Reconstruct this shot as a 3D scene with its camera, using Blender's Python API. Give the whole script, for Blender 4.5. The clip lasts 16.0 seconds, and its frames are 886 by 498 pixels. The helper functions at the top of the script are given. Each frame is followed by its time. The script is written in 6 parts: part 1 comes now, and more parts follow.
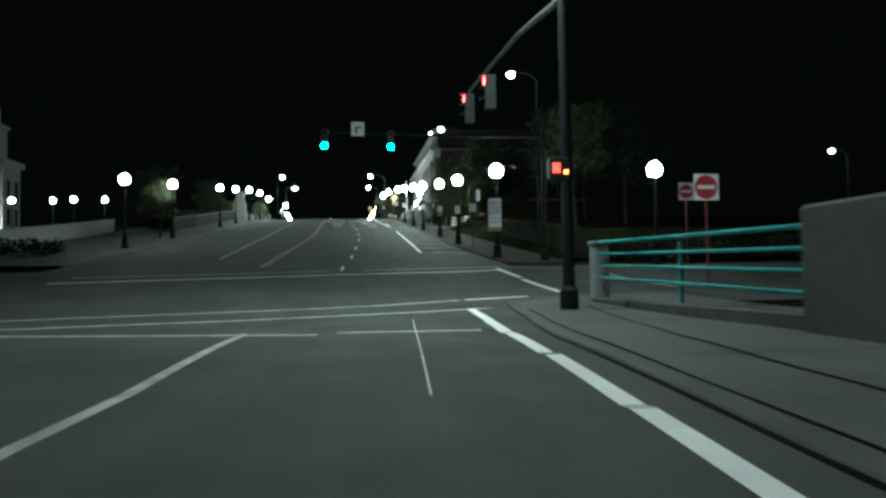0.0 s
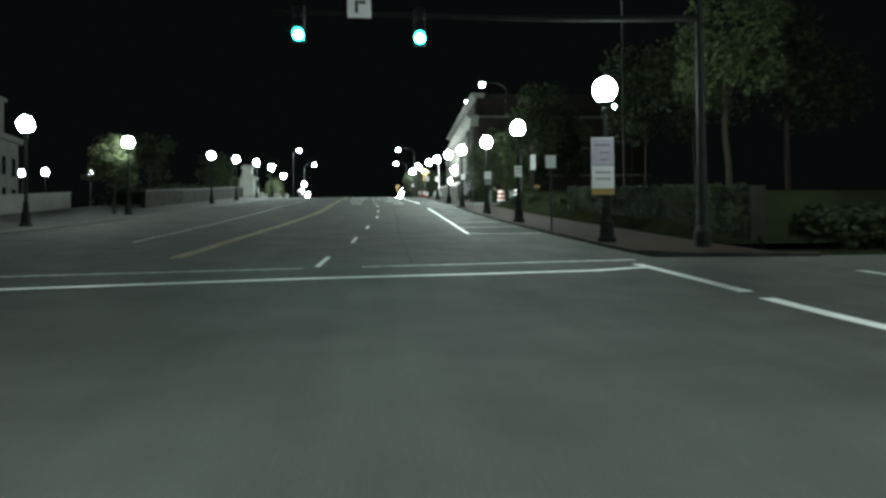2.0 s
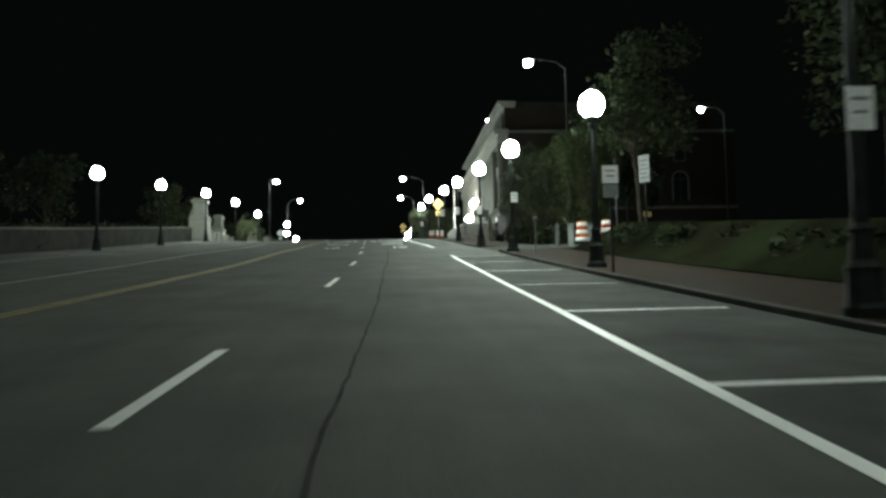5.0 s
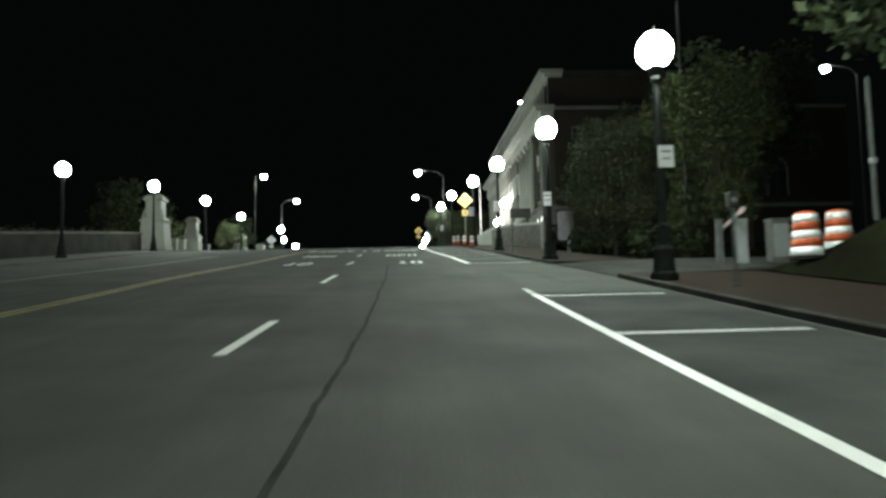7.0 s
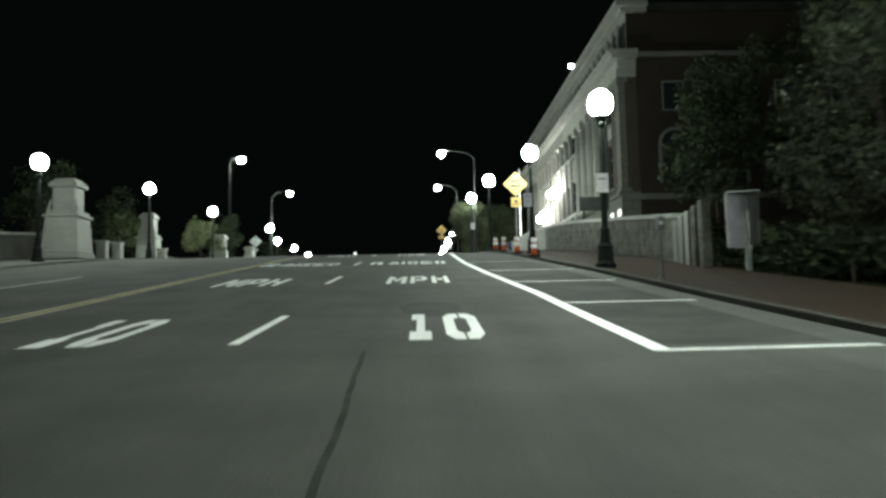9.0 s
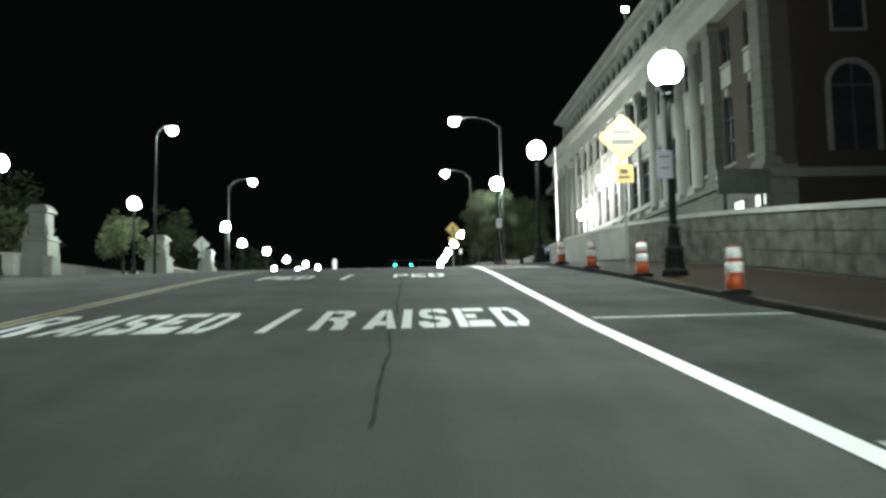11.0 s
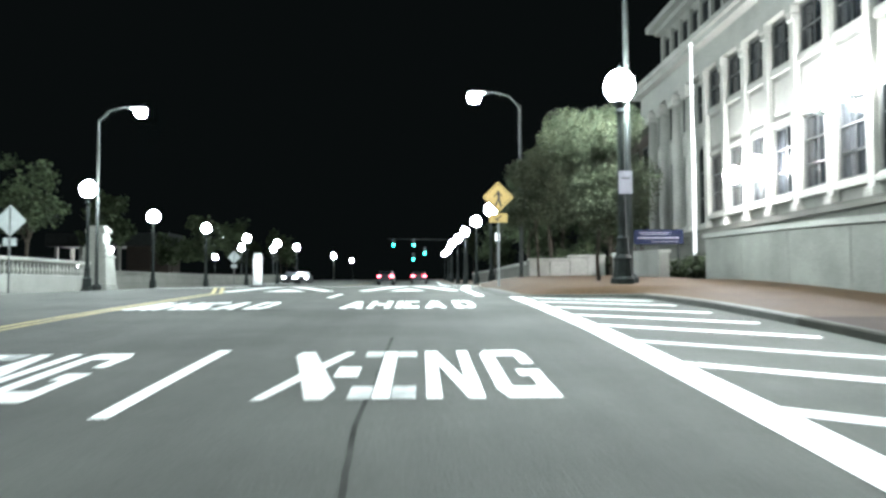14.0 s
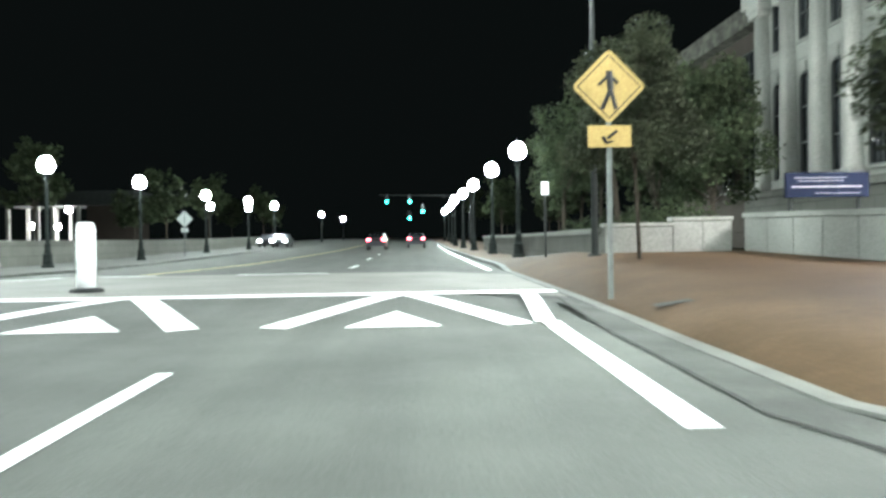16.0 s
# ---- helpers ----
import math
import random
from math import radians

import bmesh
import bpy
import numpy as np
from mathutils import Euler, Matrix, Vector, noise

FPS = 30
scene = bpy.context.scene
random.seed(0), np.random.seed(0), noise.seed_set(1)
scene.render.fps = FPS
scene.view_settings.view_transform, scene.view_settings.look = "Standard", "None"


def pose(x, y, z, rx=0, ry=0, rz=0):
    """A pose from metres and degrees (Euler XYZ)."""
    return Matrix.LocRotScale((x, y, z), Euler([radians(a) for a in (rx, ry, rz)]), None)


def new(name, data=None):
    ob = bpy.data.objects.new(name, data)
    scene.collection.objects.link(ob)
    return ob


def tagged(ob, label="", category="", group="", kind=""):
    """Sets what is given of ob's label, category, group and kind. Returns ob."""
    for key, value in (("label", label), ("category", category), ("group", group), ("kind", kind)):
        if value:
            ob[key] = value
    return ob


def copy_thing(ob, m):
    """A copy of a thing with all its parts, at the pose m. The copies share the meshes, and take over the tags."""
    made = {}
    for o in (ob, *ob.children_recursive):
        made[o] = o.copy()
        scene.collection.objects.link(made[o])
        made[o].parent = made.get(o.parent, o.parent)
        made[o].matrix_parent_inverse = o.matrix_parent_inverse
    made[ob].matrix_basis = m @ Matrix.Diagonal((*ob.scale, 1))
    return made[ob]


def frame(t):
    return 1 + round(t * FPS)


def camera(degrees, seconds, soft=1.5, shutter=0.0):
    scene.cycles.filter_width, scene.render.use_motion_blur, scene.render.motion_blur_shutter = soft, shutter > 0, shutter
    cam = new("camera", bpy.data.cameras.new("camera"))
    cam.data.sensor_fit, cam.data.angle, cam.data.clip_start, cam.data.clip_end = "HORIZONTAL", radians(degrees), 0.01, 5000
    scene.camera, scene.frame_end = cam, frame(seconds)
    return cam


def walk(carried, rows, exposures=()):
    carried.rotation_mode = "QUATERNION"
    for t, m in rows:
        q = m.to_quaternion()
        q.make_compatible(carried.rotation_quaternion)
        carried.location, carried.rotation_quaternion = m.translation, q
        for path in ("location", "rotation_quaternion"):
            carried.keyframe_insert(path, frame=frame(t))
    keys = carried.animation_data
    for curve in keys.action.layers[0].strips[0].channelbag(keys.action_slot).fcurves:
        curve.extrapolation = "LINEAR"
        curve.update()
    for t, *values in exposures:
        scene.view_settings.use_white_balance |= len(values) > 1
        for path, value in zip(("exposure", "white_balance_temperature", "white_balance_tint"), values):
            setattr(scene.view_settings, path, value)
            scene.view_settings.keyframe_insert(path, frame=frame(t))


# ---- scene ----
# The street runs along +y; x = 0 is near the lane divider, z = 0 the road under the first camera.
cam = camera(60.0, 16.0, soft=2.8, shutter=0.5)
ROWS = [
    (0, 0.157, 0.000, 1.170, 2.18, 0.90, -7.13),
    (0.5, 0.501, 4.538, 1.388, 1.15, 0.80, -7.07),
    (1, 0.825, 9.040, 1.534, -1.03, 0.88, -6.10),
    (1.5, 1.071, 13.526, 1.514, 0.73, 0.82, -4.94),
    (2, 1.252, 18.239, 1.643, 1.07, 0.66, -4.87),
    (2.5, 1.390, 23.038, 1.891, 1.91, 0.98, -5.07),
    (3, 1.533, 27.566, 2.141, 2.91, 0.27, -4.92),
    (3.5, 1.763, 32.530, 2.549, 3.13, 0.68, -4.79),
    (6, 2.970, 57.686, 4.851, 4.92, 1.23, -3.79),
    (6.5, 3.072, 62.411, 5.305, 4.72, 1.15, -3.36),
    (7, 3.130, 67.819, 5.871, 4.84, 1.24, -2.94),
    (7.5, 3.204, 73.057, 6.455, 4.69, 1.25, -2.44),
    (8, 3.164, 77.795, 6.952, 4.62, 0.91, -2.14),
    (8.5, 3.219, 83.037, 7.547, 4.62, 0.93, -1.75),
    (9, 3.163, 88.030, 8.097, 4.78, 1.18, -1.55),
    (11.5, 2.558, 111.865, 10.630, 4.72, 1.13, -2.08),
    (12, 2.610, 116.537, 11.099, 4.26, 0.88, -2.13),
    (12.5, 2.635, 120.856, 11.558, 4.31, 1.17, -1.93),
    (13, 2.616, 125.230, 12.066, 3.83, 1.27, -1.97),
    (13.5, 2.647, 129.730, 12.530, 2.89, 0.75, -1.74),
    (14, 2.611, 133.920, 12.895, 2.74, 0.39, -1.66),
    (14.5, 2.650, 137.579, 13.173, 2.08, 0.50, -1.52),
    (15, 2.665, 141.427, 13.405, 1.49, 0.86, -1.37),
    (15.5, 2.541, 144.844, 13.571, 0.84, 0.92, -1.58),
    (16, 2.500, 147.882, 13.649, -0.51, 0.86, -1.92),
]
# seconds, stops, kelvin, tint
EXPOSURE = [(0.0, 0.7, 6000, 1), (0.5, 0.8, 6000, 1), (1.5, 1.1, 6150, 4), (3.0, 1.4, 6450, 6), (3.5, 1.2, 6550, 5), (6.0, 0.75, 6750, 4), (7.0, 0.65, 6750, 4), (9.0, 0.68, 6700, 5),
            (11.5, 1.0, 6350, 9), (12.5, 1.3, 6150, 13), (14.5, 1.75, 6100, 13), (15.5, 1.75, 6200, 11), (16.0, 1.9, 6250, 10)]
walk(cam, [(t, pose(x, y, z, 90 + p, r, a)) for t, x, y, z, p, r, a in ROWS], EXPOSURE)

# ---- world: a clear, moonless city night ----
world = bpy.data.worlds.new("night")
scene.world = world
world.use_nodes = True
_bg = world.node_tree.nodes["Background"]
_bg.inputs[0].default_value = (0.55, 0.75, 0.72, 1)
_bg.inputs[1].default_value = 0.0016

GLOBE, COBRA, FLOOD = 260.0, 520.0, 210.0


# ---- materials ----
def mat(name, color, rough=0.8, metal=0.0, spots=0.25, scale=3.0, fine=40.0, bump=0.2, second=None, emit=None, strength=0.0, spec=0.3):
    """A surface with broad stains, fine grain and relief."""
    m = bpy.data.materials.new(name)
    m.use_nodes = True
    nt = m.node_tree
    b = nt.nodes["Principled BSDF"]
    b.inputs["Roughness"].default_value, b.inputs["Metallic"].default_value = rough, metal
    b.inputs["Specular IOR Level"].default_value = spec
    n1, n2 = nt.nodes.new("ShaderNodeTexNoise"), nt.nodes.new("ShaderNodeTexNoise")
    n1.inputs["Scale"].default_value, n1.inputs["Detail"].default_value = scale, 5
    n2.inputs["Scale"].default_value, n2.inputs["Detail"].default_value = fine, 3
    geo = nt.nodes.new("ShaderNodeNewGeometry")
    for n in (n1, n2):
        nt.links.new(geo.outputs["Position"], n.inputs["Vector"])
    r1 = nt.nodes.new("ShaderNodeValToRGB")
    r1.color_ramp.elements[0].position, r1.color_ramp.elements[1].position = 0.3, 0.72
    lo = [c * (1 - spots) for c in color]
    hi = [min(1.0, c * (1 + spots)) for c in (second or color)]
    r1.color_ramp.elements[0].color, r1.color_ramp.elements[1].color = (*lo, 1), (*hi, 1)
    nt.links.new(n1.outputs["Fac"], r1.inputs[0])
    mix = nt.nodes.new("ShaderNodeMixRGB")
    mix.blend_type = "MULTIPLY"
    mix.inputs[0].default_value = 0.45
    r2 = nt.nodes.new("ShaderNodeValToRGB")
    r2.color_ramp.elements[0].position, r2.color_ramp.elements[1].position = 0.25, 0.75
    r2.color_ramp.elements[0].color, r2.color_ramp.elements[1].color = (0.35, 0.35, 0.35, 1), (1.25, 1.25, 1.25, 1)
    nt.links.new(n2.outputs["Fac"], r2.inputs[0])
    nt.links.new(r1.outputs[0], mix.inputs[1])
    nt.links.new(r2.outputs[0], mix.inputs[2])
    nt.links.new(mix.outputs[0], b.inputs["Base Color"])
    if bump:
        bp = nt.nodes.new("ShaderNodeBump")
        bp.inputs["Strength"].default_value, bp.inputs["Distance"].default_value = bump, 0.02
        nt.links.new(n2.outputs["Fac"], bp.inputs["Height"])
        nt.links.new(bp.outputs[0], b.inputs["Normal"])
    if emit:
        b.inputs["Emission Color"].default_value = (*emit, 1)
        b.inputs["Emission Strength"].default_value = strength
    return m


def brick_mat(name, a, b_, mortar, scale, rough=0.85, wide=0.5, high=0.25, wall=False):
    m = mat(name, a, rough, spots=0.3, scale=0.8, fine=30, spec=0.06)
    nt = m.node_tree
    b = nt.nodes["Principled BSDF"]
    geo = next(n for n in nt.nodes if n.type == "NEW_GEOMETRY")
    mix = next(n for n in nt.nodes if n.type == "MIX_RGB")
    br = nt.nodes.new("ShaderNodeTexBrick")
    br.inputs["Scale"].default_value = scale
    br.inputs["Color1"].default_value, br.inputs["Color2"].default_value, br.inputs["Mortar"].default_value = (*a, 1), (*b_, 1), (*mortar, 1)
    br.inputs["Mortar Size"].default_value = 0.02
    br.inputs["Brick Width"].default_value, br.inputs["Row Height"].default_value = wide, high
    if wall:
        sp, add, cb = nt.nodes.new("ShaderNodeSeparateXYZ"), nt.nodes.new("ShaderNodeMath"), nt.nodes.new("ShaderNodeCombineXYZ")
        nt.links.new(geo.outputs["Position"], sp.inputs[0])
        nt.links.new(sp.outputs[0], add.inputs[0])
        nt.links.new(sp.outputs[1], add.inputs[1])
        nt.links.new(add.outputs[0], cb.inputs[0])
        nt.links.new(sp.outputs[2], cb.inputs[1])
        nt.links.new(cb.outputs[0], br.inputs["Vector"])
    else:
        nt.links.new(geo.outputs["Position"], br.inputs["Vector"])
    m2 = nt.nodes.new("ShaderNodeMixRGB")
    m2.blend_type = "MIX"
    m2.inputs[0].default_value = 0.6
    nt.links.new(mix.outputs[0], m2.inputs[1])
    nt.links.new(br.outputs["Color"], m2.inputs[2])
    nt.links.new(m2.outputs[0], b.inputs["Base Color"])
    return m


def glow(name, color, strength):
    m = bpy.data.materials.new(name)
    m.use_nodes = True
    b = m.node_tree.nodes["Principled BSDF"]
    b.inputs["Base Color"].default_value = (0.8, 0.8, 0.8, 1)
    b.inputs["Emission Color"].default_value = (*color, 1)
    b.inputs["Emission Strength"].default_value = strength
    return m


ASPHALT = mat("asphalt", (0.079, 0.082, 0.074), 0.88, spec=0.12, spots=0.22, scale=0.55, fine=55, bump=0.45)
# wheel tracks and long streaks run with the street
_nt = ASPHALT.node_tree
_geo = next(n for n in _nt.nodes if n.type == "NEW_GEOMETRY")
_map = _nt.nodes.new("ShaderNodeMapping")
_map.inputs["Scale"].default_value = (1.3, 0.05, 1)
_st = _nt.nodes.new("ShaderNodeTexNoise")
_st.inputs["Scale"].default_value, _st.inputs["Detail"].default_value = 1.6, 4
_nt.links.new(_geo.outputs["Position"], _map.inputs[0])
_nt.links.new(_map.outputs[0], _st.inputs["Vector"])
_rp = _nt.nodes.new("ShaderNodeValToRGB")
_rp.color_ramp.elements[0].color, _rp.color_ramp.elements[1].color = (0.62, 0.62, 0.62, 1), (1.3, 1.3, 1.28, 1)
_rp.color_ramp.elements[0].position, _rp.color_ramp.elements[1].position = 0.3, 0.7
_mx = _nt.nodes.new("ShaderNodeMixRGB")
_mx.blend_type, _mx.inputs[0].default_value = "MULTIPLY", 0.28
_old = next(n for n in _nt.nodes if n.type == "MIX_RGB")
_nt.links.new(_st.outputs["Fac"], _rp.inputs[0])
_nt.links.new(_old.outputs[0], _mx.inputs[1])
_nt.links.new(_rp.outputs[0], _mx.inputs[2])
_nt.links.new(_mx.outputs[0], _nt.nodes["Principled BSDF"].inputs["Base Color"])

PAINT = mat("white_road_paint", (0.88, 0.88, 0.86), 0.5, spots=0.08, scale=2.5, fine=60, bump=0.25)
WORN = mat("worn_road_paint", (0.46, 0.47, 0.46), 0.6, spots=0.5, scale=3.5, fine=50, bump=0.3)
YELLOW = mat("yellow_road_paint", (0.36, 0.28, 0.10), 0.6, spots=0.35, scale=2.0, fine=50)
TAR = mat("tar", (0.05, 0.051, 0.047), 0.95, spots=0.35, spec=0.03)
CONCRETE = mat("concrete", (0.085, 0.085, 0.077), 0.85, spots=0.22, scale=0.7, fine=30)
DULLPAVE = mat("dull_old_pavement", (0.05, 0.05, 0.045), 0.9, spots=0.3, scale=0.4, fine=25)
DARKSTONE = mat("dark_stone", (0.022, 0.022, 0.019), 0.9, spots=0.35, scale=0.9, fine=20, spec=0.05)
PRINTGREY = mat("faded_print", (0.22, 0.21, 0.23), 0.5, spots=0.2, bump=0)
PALEPLATE = mat("pale_violet_plate", (0.46, 0.43, 0.50), 0.45, spots=0.1, bump=0)
SLAB = mat("crossing_concrete", (0.135, 0.128, 0.114), 0.85, spots=0.2, scale=0.6, fine=35)
KERB = mat("kerb_granite", (0.068, 0.069, 0.061), 0.8, spots=0.25, scale=1.6, fine=45)
DULLKERB = mat("dull_kerb_stone", (0.045, 0.044, 0.038), 0.9, spots=0.35, scale=1.4, fine=40, spec=0.08)
GUTTER = mat("gutter_concrete", (0.058, 0.06, 0.054), 0.88, spots=0.3, scale=1.1, fine=50, spec=0.1)
BRICKPAVE = brick_mat("brick_paving", (0.062, 0.038, 0.021), (0.045, 0.028, 0.016), (0.033, 0.025, 0.018), 4.5)
DARKPAVE = brick_mat("dark_brick_paving", (0.027, 0.0165, 0.010), (0.019, 0.0115, 0.007), (0.015, 0.012, 0.009), 4.5)
LIMESTONE = mat("limestone", (0.172, 0.172, 0.155), 0.8, spots=0.16, scale=0.6, fine=18, bump=0.25)
STONEWALL = brick_mat("ashlar_wall", (0.085, 0.085, 0.075), (0.072, 0.072, 0.064), (0.045, 0.045, 0.04), 0.85, wide=0.9, high=0.45, wall=True)
PANELSTONE = mat("panel_stone", (0.098, 0.098, 0.087), 0.8, spots=0.22, scale=0.9, fine=22, bump=0.3)
_nt = PANELSTONE.node_tree
_oi, _mr, _mm = _nt.nodes.new("ShaderNodeObjectInfo"), _nt.nodes.new("ShaderNodeMapRange"), _nt.nodes.new("ShaderNodeMixRGB")
_mr.inputs["To Min"].default_value, _mr.inputs["To Max"].default_value = 0.9, 1.08
_mm.blend_type, _mm.inputs[0].default_value = "MULTIPLY", 1.0
_nt.links.new(_oi.outputs["Random"], _mr.inputs["Value"])
_nt.links.new(next(n for n in _nt.nodes if n.type == "MIX_RGB").outputs[0], _mm.inputs[1])
_nt.links.new(_mr.outputs[0], _mm.inputs[2])
_nt.links.new(_mm.outputs[0], _nt.nodes["Principled BSDF"].inputs["Base Color"])
ROUGHSTONE = mat("rough_dark_stone", (0.05, 0.05, 0.043), 0.92, spots=0.4, scale=2.2, fine=14, bump=0.8, second=(0.07, 0.068, 0.058), spec=0.06)
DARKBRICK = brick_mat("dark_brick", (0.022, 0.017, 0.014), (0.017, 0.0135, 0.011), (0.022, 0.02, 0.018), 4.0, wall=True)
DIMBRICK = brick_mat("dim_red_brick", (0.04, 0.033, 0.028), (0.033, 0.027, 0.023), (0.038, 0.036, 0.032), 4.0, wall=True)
LANEDARK = mat("dark_side_asphalt", (0.05, 0.053, 0.048), 0.9, spec=0.08, spots=0.4, scale=0.7, fine=55, bump=0.45)
GLASS = mat("window_glass", (0.012, 0.014, 0.016), 0.12, spots=0.4, scale=0.8, bump=0)
BRONZE = mat("dark_window_frame", (0.03, 0.032, 0.03), 0.5, 0.3, spots=0.3)
IRON = mat("black_cast_iron", (0.012, 0.015, 0.014), 0.75, 0.0, spec=0.12, spots=0.4, scale=6, fine=60)
POSTSTEEL = mat("dull_zinc_post", (0.13, 0.137, 0.13), 0.6, 0.2, spots=0.2, scale=5)
STEEL = mat("galvanised_steel", (0.085, 0.09, 0.088), 0.65, 0.3, spots=0.25, scale=5)
DARKPOLE = mat("dark_painted_pole", (0.016, 0.018, 0.017), 0.75, 0.0, spec=0.12, spots=0.3)
TEAL = mat("teal_railing_paint", (0.03, 0.30, 0.29), 0.4, spots=0.25, scale=4)
GLOBEMAT = glow("lit_globe", (0.87, 1.0, 0.94), GLOBE)
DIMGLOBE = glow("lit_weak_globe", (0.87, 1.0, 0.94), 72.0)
ADDEDLENS = glow("lit_added_lens", (0.87, 1.0, 0.95), 1000.0)
WEAKLENS = glow("lit_car_park_lens", (0.87, 1.0, 0.95), 130.0)
LAWNFLOOD = glow("lit_lawn_flood_lens", (0.95, 0.95, 1.0), 900.0)
COBRAMAT = glow("lit_lamp_lens", (0.87, 1.0, 0.95), COBRA)
FLOODMAT = glow("lit_flood_lens", (1.0, 1.0, 0.96), FLOOD)
LITPANE = glow("lit_basement_pane", (1.0, 0.98, 0.9), 0.5)
GREENLIT = glow("lit_green_lens", (0.05, 1.0, 0.78), 90.0)
FARGREEN = glow("lit_far_green_lens", (0.02, 1.0, 0.66), 12.0)
REDLIT = glow("lit_red_lens", (1.0, 0.06, 0.06), 12.0)
TAILLIT = glow("lit_tail_lamp", (1.0, 0.05, 0.08), 12.0)
TAILDARK = mat("dark_tail_lamp", (0.2, 0.01, 0.012), 0.25, 0, spots=0.1, bump=0)
ORANGELIT = glow("lit_orange_hand", (1.0, 0.30, 0.06), 4.0)
REDHAND = glow("lit_red_hand", (1.0, 0.05, 0.02), 1.6)
SIGNWHITE = mat("white_sign_sheet", (0.80, 0.80, 0.80), 0.35, spots=0.06, bump=0)
SIGNYELLOW = mat("yellow_sign_sheet", (0.37, 0.25, 0.085), 0.6, spots=0.08, bump=0)
SIGNRED = mat("red_sign_sheet", (0.45, 0.05, 0.07), 0.35, spots=0.1, bump=0)
DULLRED = mat("dull_red_paint", (0.16, 0.03, 0.03), 0.7, spots=0.3)
SIGNBLUE = mat("blue_sign_sheet", (0.004, 0.006, 0.016), 0.85, spec=0.1, spots=0.15, bump=0)
SIGNBACK = mat("grey_sign_back", (0.2, 0.215, 0.21), 0.6, spots=0.12)
BLACK = mat("black_print", (0.015, 0.015, 0.015), 0.5, spots=0.2, bump=0)
ORANGE = mat("orange_plastic", (0.42, 0.075, 0.022), 0.55, spots=0.15)
WHITEBAND = mat("white_reflective_band", (0.85, 0.85, 0.85), 0.4, spots=0.06, bump=0)
BARK = mat("bark", (0.035, 0.029, 0.023), 0.95, spec=0.05, spots=0.35, scale=8, fine=50, bump=0.6)
SOIL = mat("dark_soil", (0.014, 0.012, 0.008), 0.95, spec=0.0, spots=0.4, scale=0.5, fine=12, second=(0.012, 0.016, 0.008), bump=0.5)
HOUSING = mat("signal_housing", (0.02, 0.022, 0.02), 0.5, spots=0.3)
CARPAINT = mat("dark_car_paint", (0.03, 0.03, 0.035), 0.3, 0.2, spots=0.1, bump=0)
RUBBER = mat("tyre_rubber", (0.015, 0.015, 0.015), 0.9)


def leaf_mat(name, a, b_):
    m = mat(name, a, 0.7, second=b_, spots=0.35, scale=1.2, fine=15, bump=0, spec=0.04)
    return m


LEAF = leaf_mat("green_leaves", (0.031, 0.041, 0.019), (0.047, 0.058, 0.026))
LEAFDIM = leaf_mat("dim_leaves", (0.026, 0.032, 0.019), (0.041, 0.046, 0.028))
LEAFDARK = leaf_mat("dark_leaves", (0.016, 0.023, 0.012), (0.03, 0.038, 0.02))
LEAFPALE = leaf_mat("pale_leaves", (0.05, 0.064, 0.033), (0.074, 0.084, 0.046))

# ---- shape of the ground along the street ----
KY = [-80, -20, 0, 4.5, 9, 13.5, 18, 23, 27.5, 32.5, 38.5, 48, 57.7, 67.8, 78, 88, 99.9, 111.9, 120.9, 129.7, 137.6, 144.8, 151, 157, 165, 180, 210, 260, 600]
KZ = [-2.2, -.5, 0, .20, .34, .37, .47, .71, .97, 1.36, 1.85, 2.75, 3.68, 4.70, 5.78, 6.90, 8.12, 9.42, 10.39, 11.30, 11.95, 12.38, 12.62, 12.75, 12.8, 12.8, 12.95, 13.6, 16.0]
_h = [b - a for a, b in zip(KY, KY[1:])]
_d = [(b - a) / h for a, b, h in zip(KZ, KZ[1:], _h)]
_m = [_d[0]] + [(_d[i - 1] * _h[i] + _d[i] * _h[i - 1]) / (_h[i] + _h[i - 1]) for i in range(1, len(_d))] + [0.0]


def g(y):
    """Height of the street at y."""
    i = 0
    while i < len(_h) - 1 and y > KY[i + 1]:
        i += 1
    t = min(1.0, max(0.0, (y - KY[i]) / _h[i]))
    return (KZ[i] * (2 * t**3 - 3 * t * t + 1) + KZ[i + 1] * (3 * t * t - 2 * t**3)
            + _h[i] * (_m[i] * (t**3 - 2 * t * t + t) + _m[i + 1] * (t**3 - t * t)))


def table(y):
    """The raised crossing: two ramps and a flat top."""
    if y < 155.8 or y > 170.2:
        return 0.0
    return 0.10 * min(1.0, (y - 155.8) / 3.0, (170.2 - y) / 2.6)


def unit(v):
    return min(1.0, max(0.0, v))


def fall(x, y):
    """How far the west side of the street lies below its middle near the crest."""
    return 0.2 * unit((y - 130) / 18) * unit((215 - y) / 25) * unit((-x - 6) / 6.5)


def gz(x, y):
    return g(y) + (table(y) if -13.0 < x < 4.75 else 0.0) - fall(x, y)


# ---- building helpers ----
def part(name, bm, material, parent=None, label="", smooth=False):
    me = bpy.data.meshes.new(name)
    bm.normal_update()
    bm.to_mesh(me)
    bm.free()
    me.materials.append(material)
    if smooth:
        for p in me.polygons:
            p.use_smooth = True
    ob = new(name, me)
    if parent is not None:
        ob.parent = parent
    if label:
        ob["label"] = label
    return ob


def thing(name, m, label, category, group="", kind=""):
    ob = new(name)
    ob.empty_display_size = 0.2
    ob.matrix_basis = m
    return tagged(ob, label, category, group, kind)


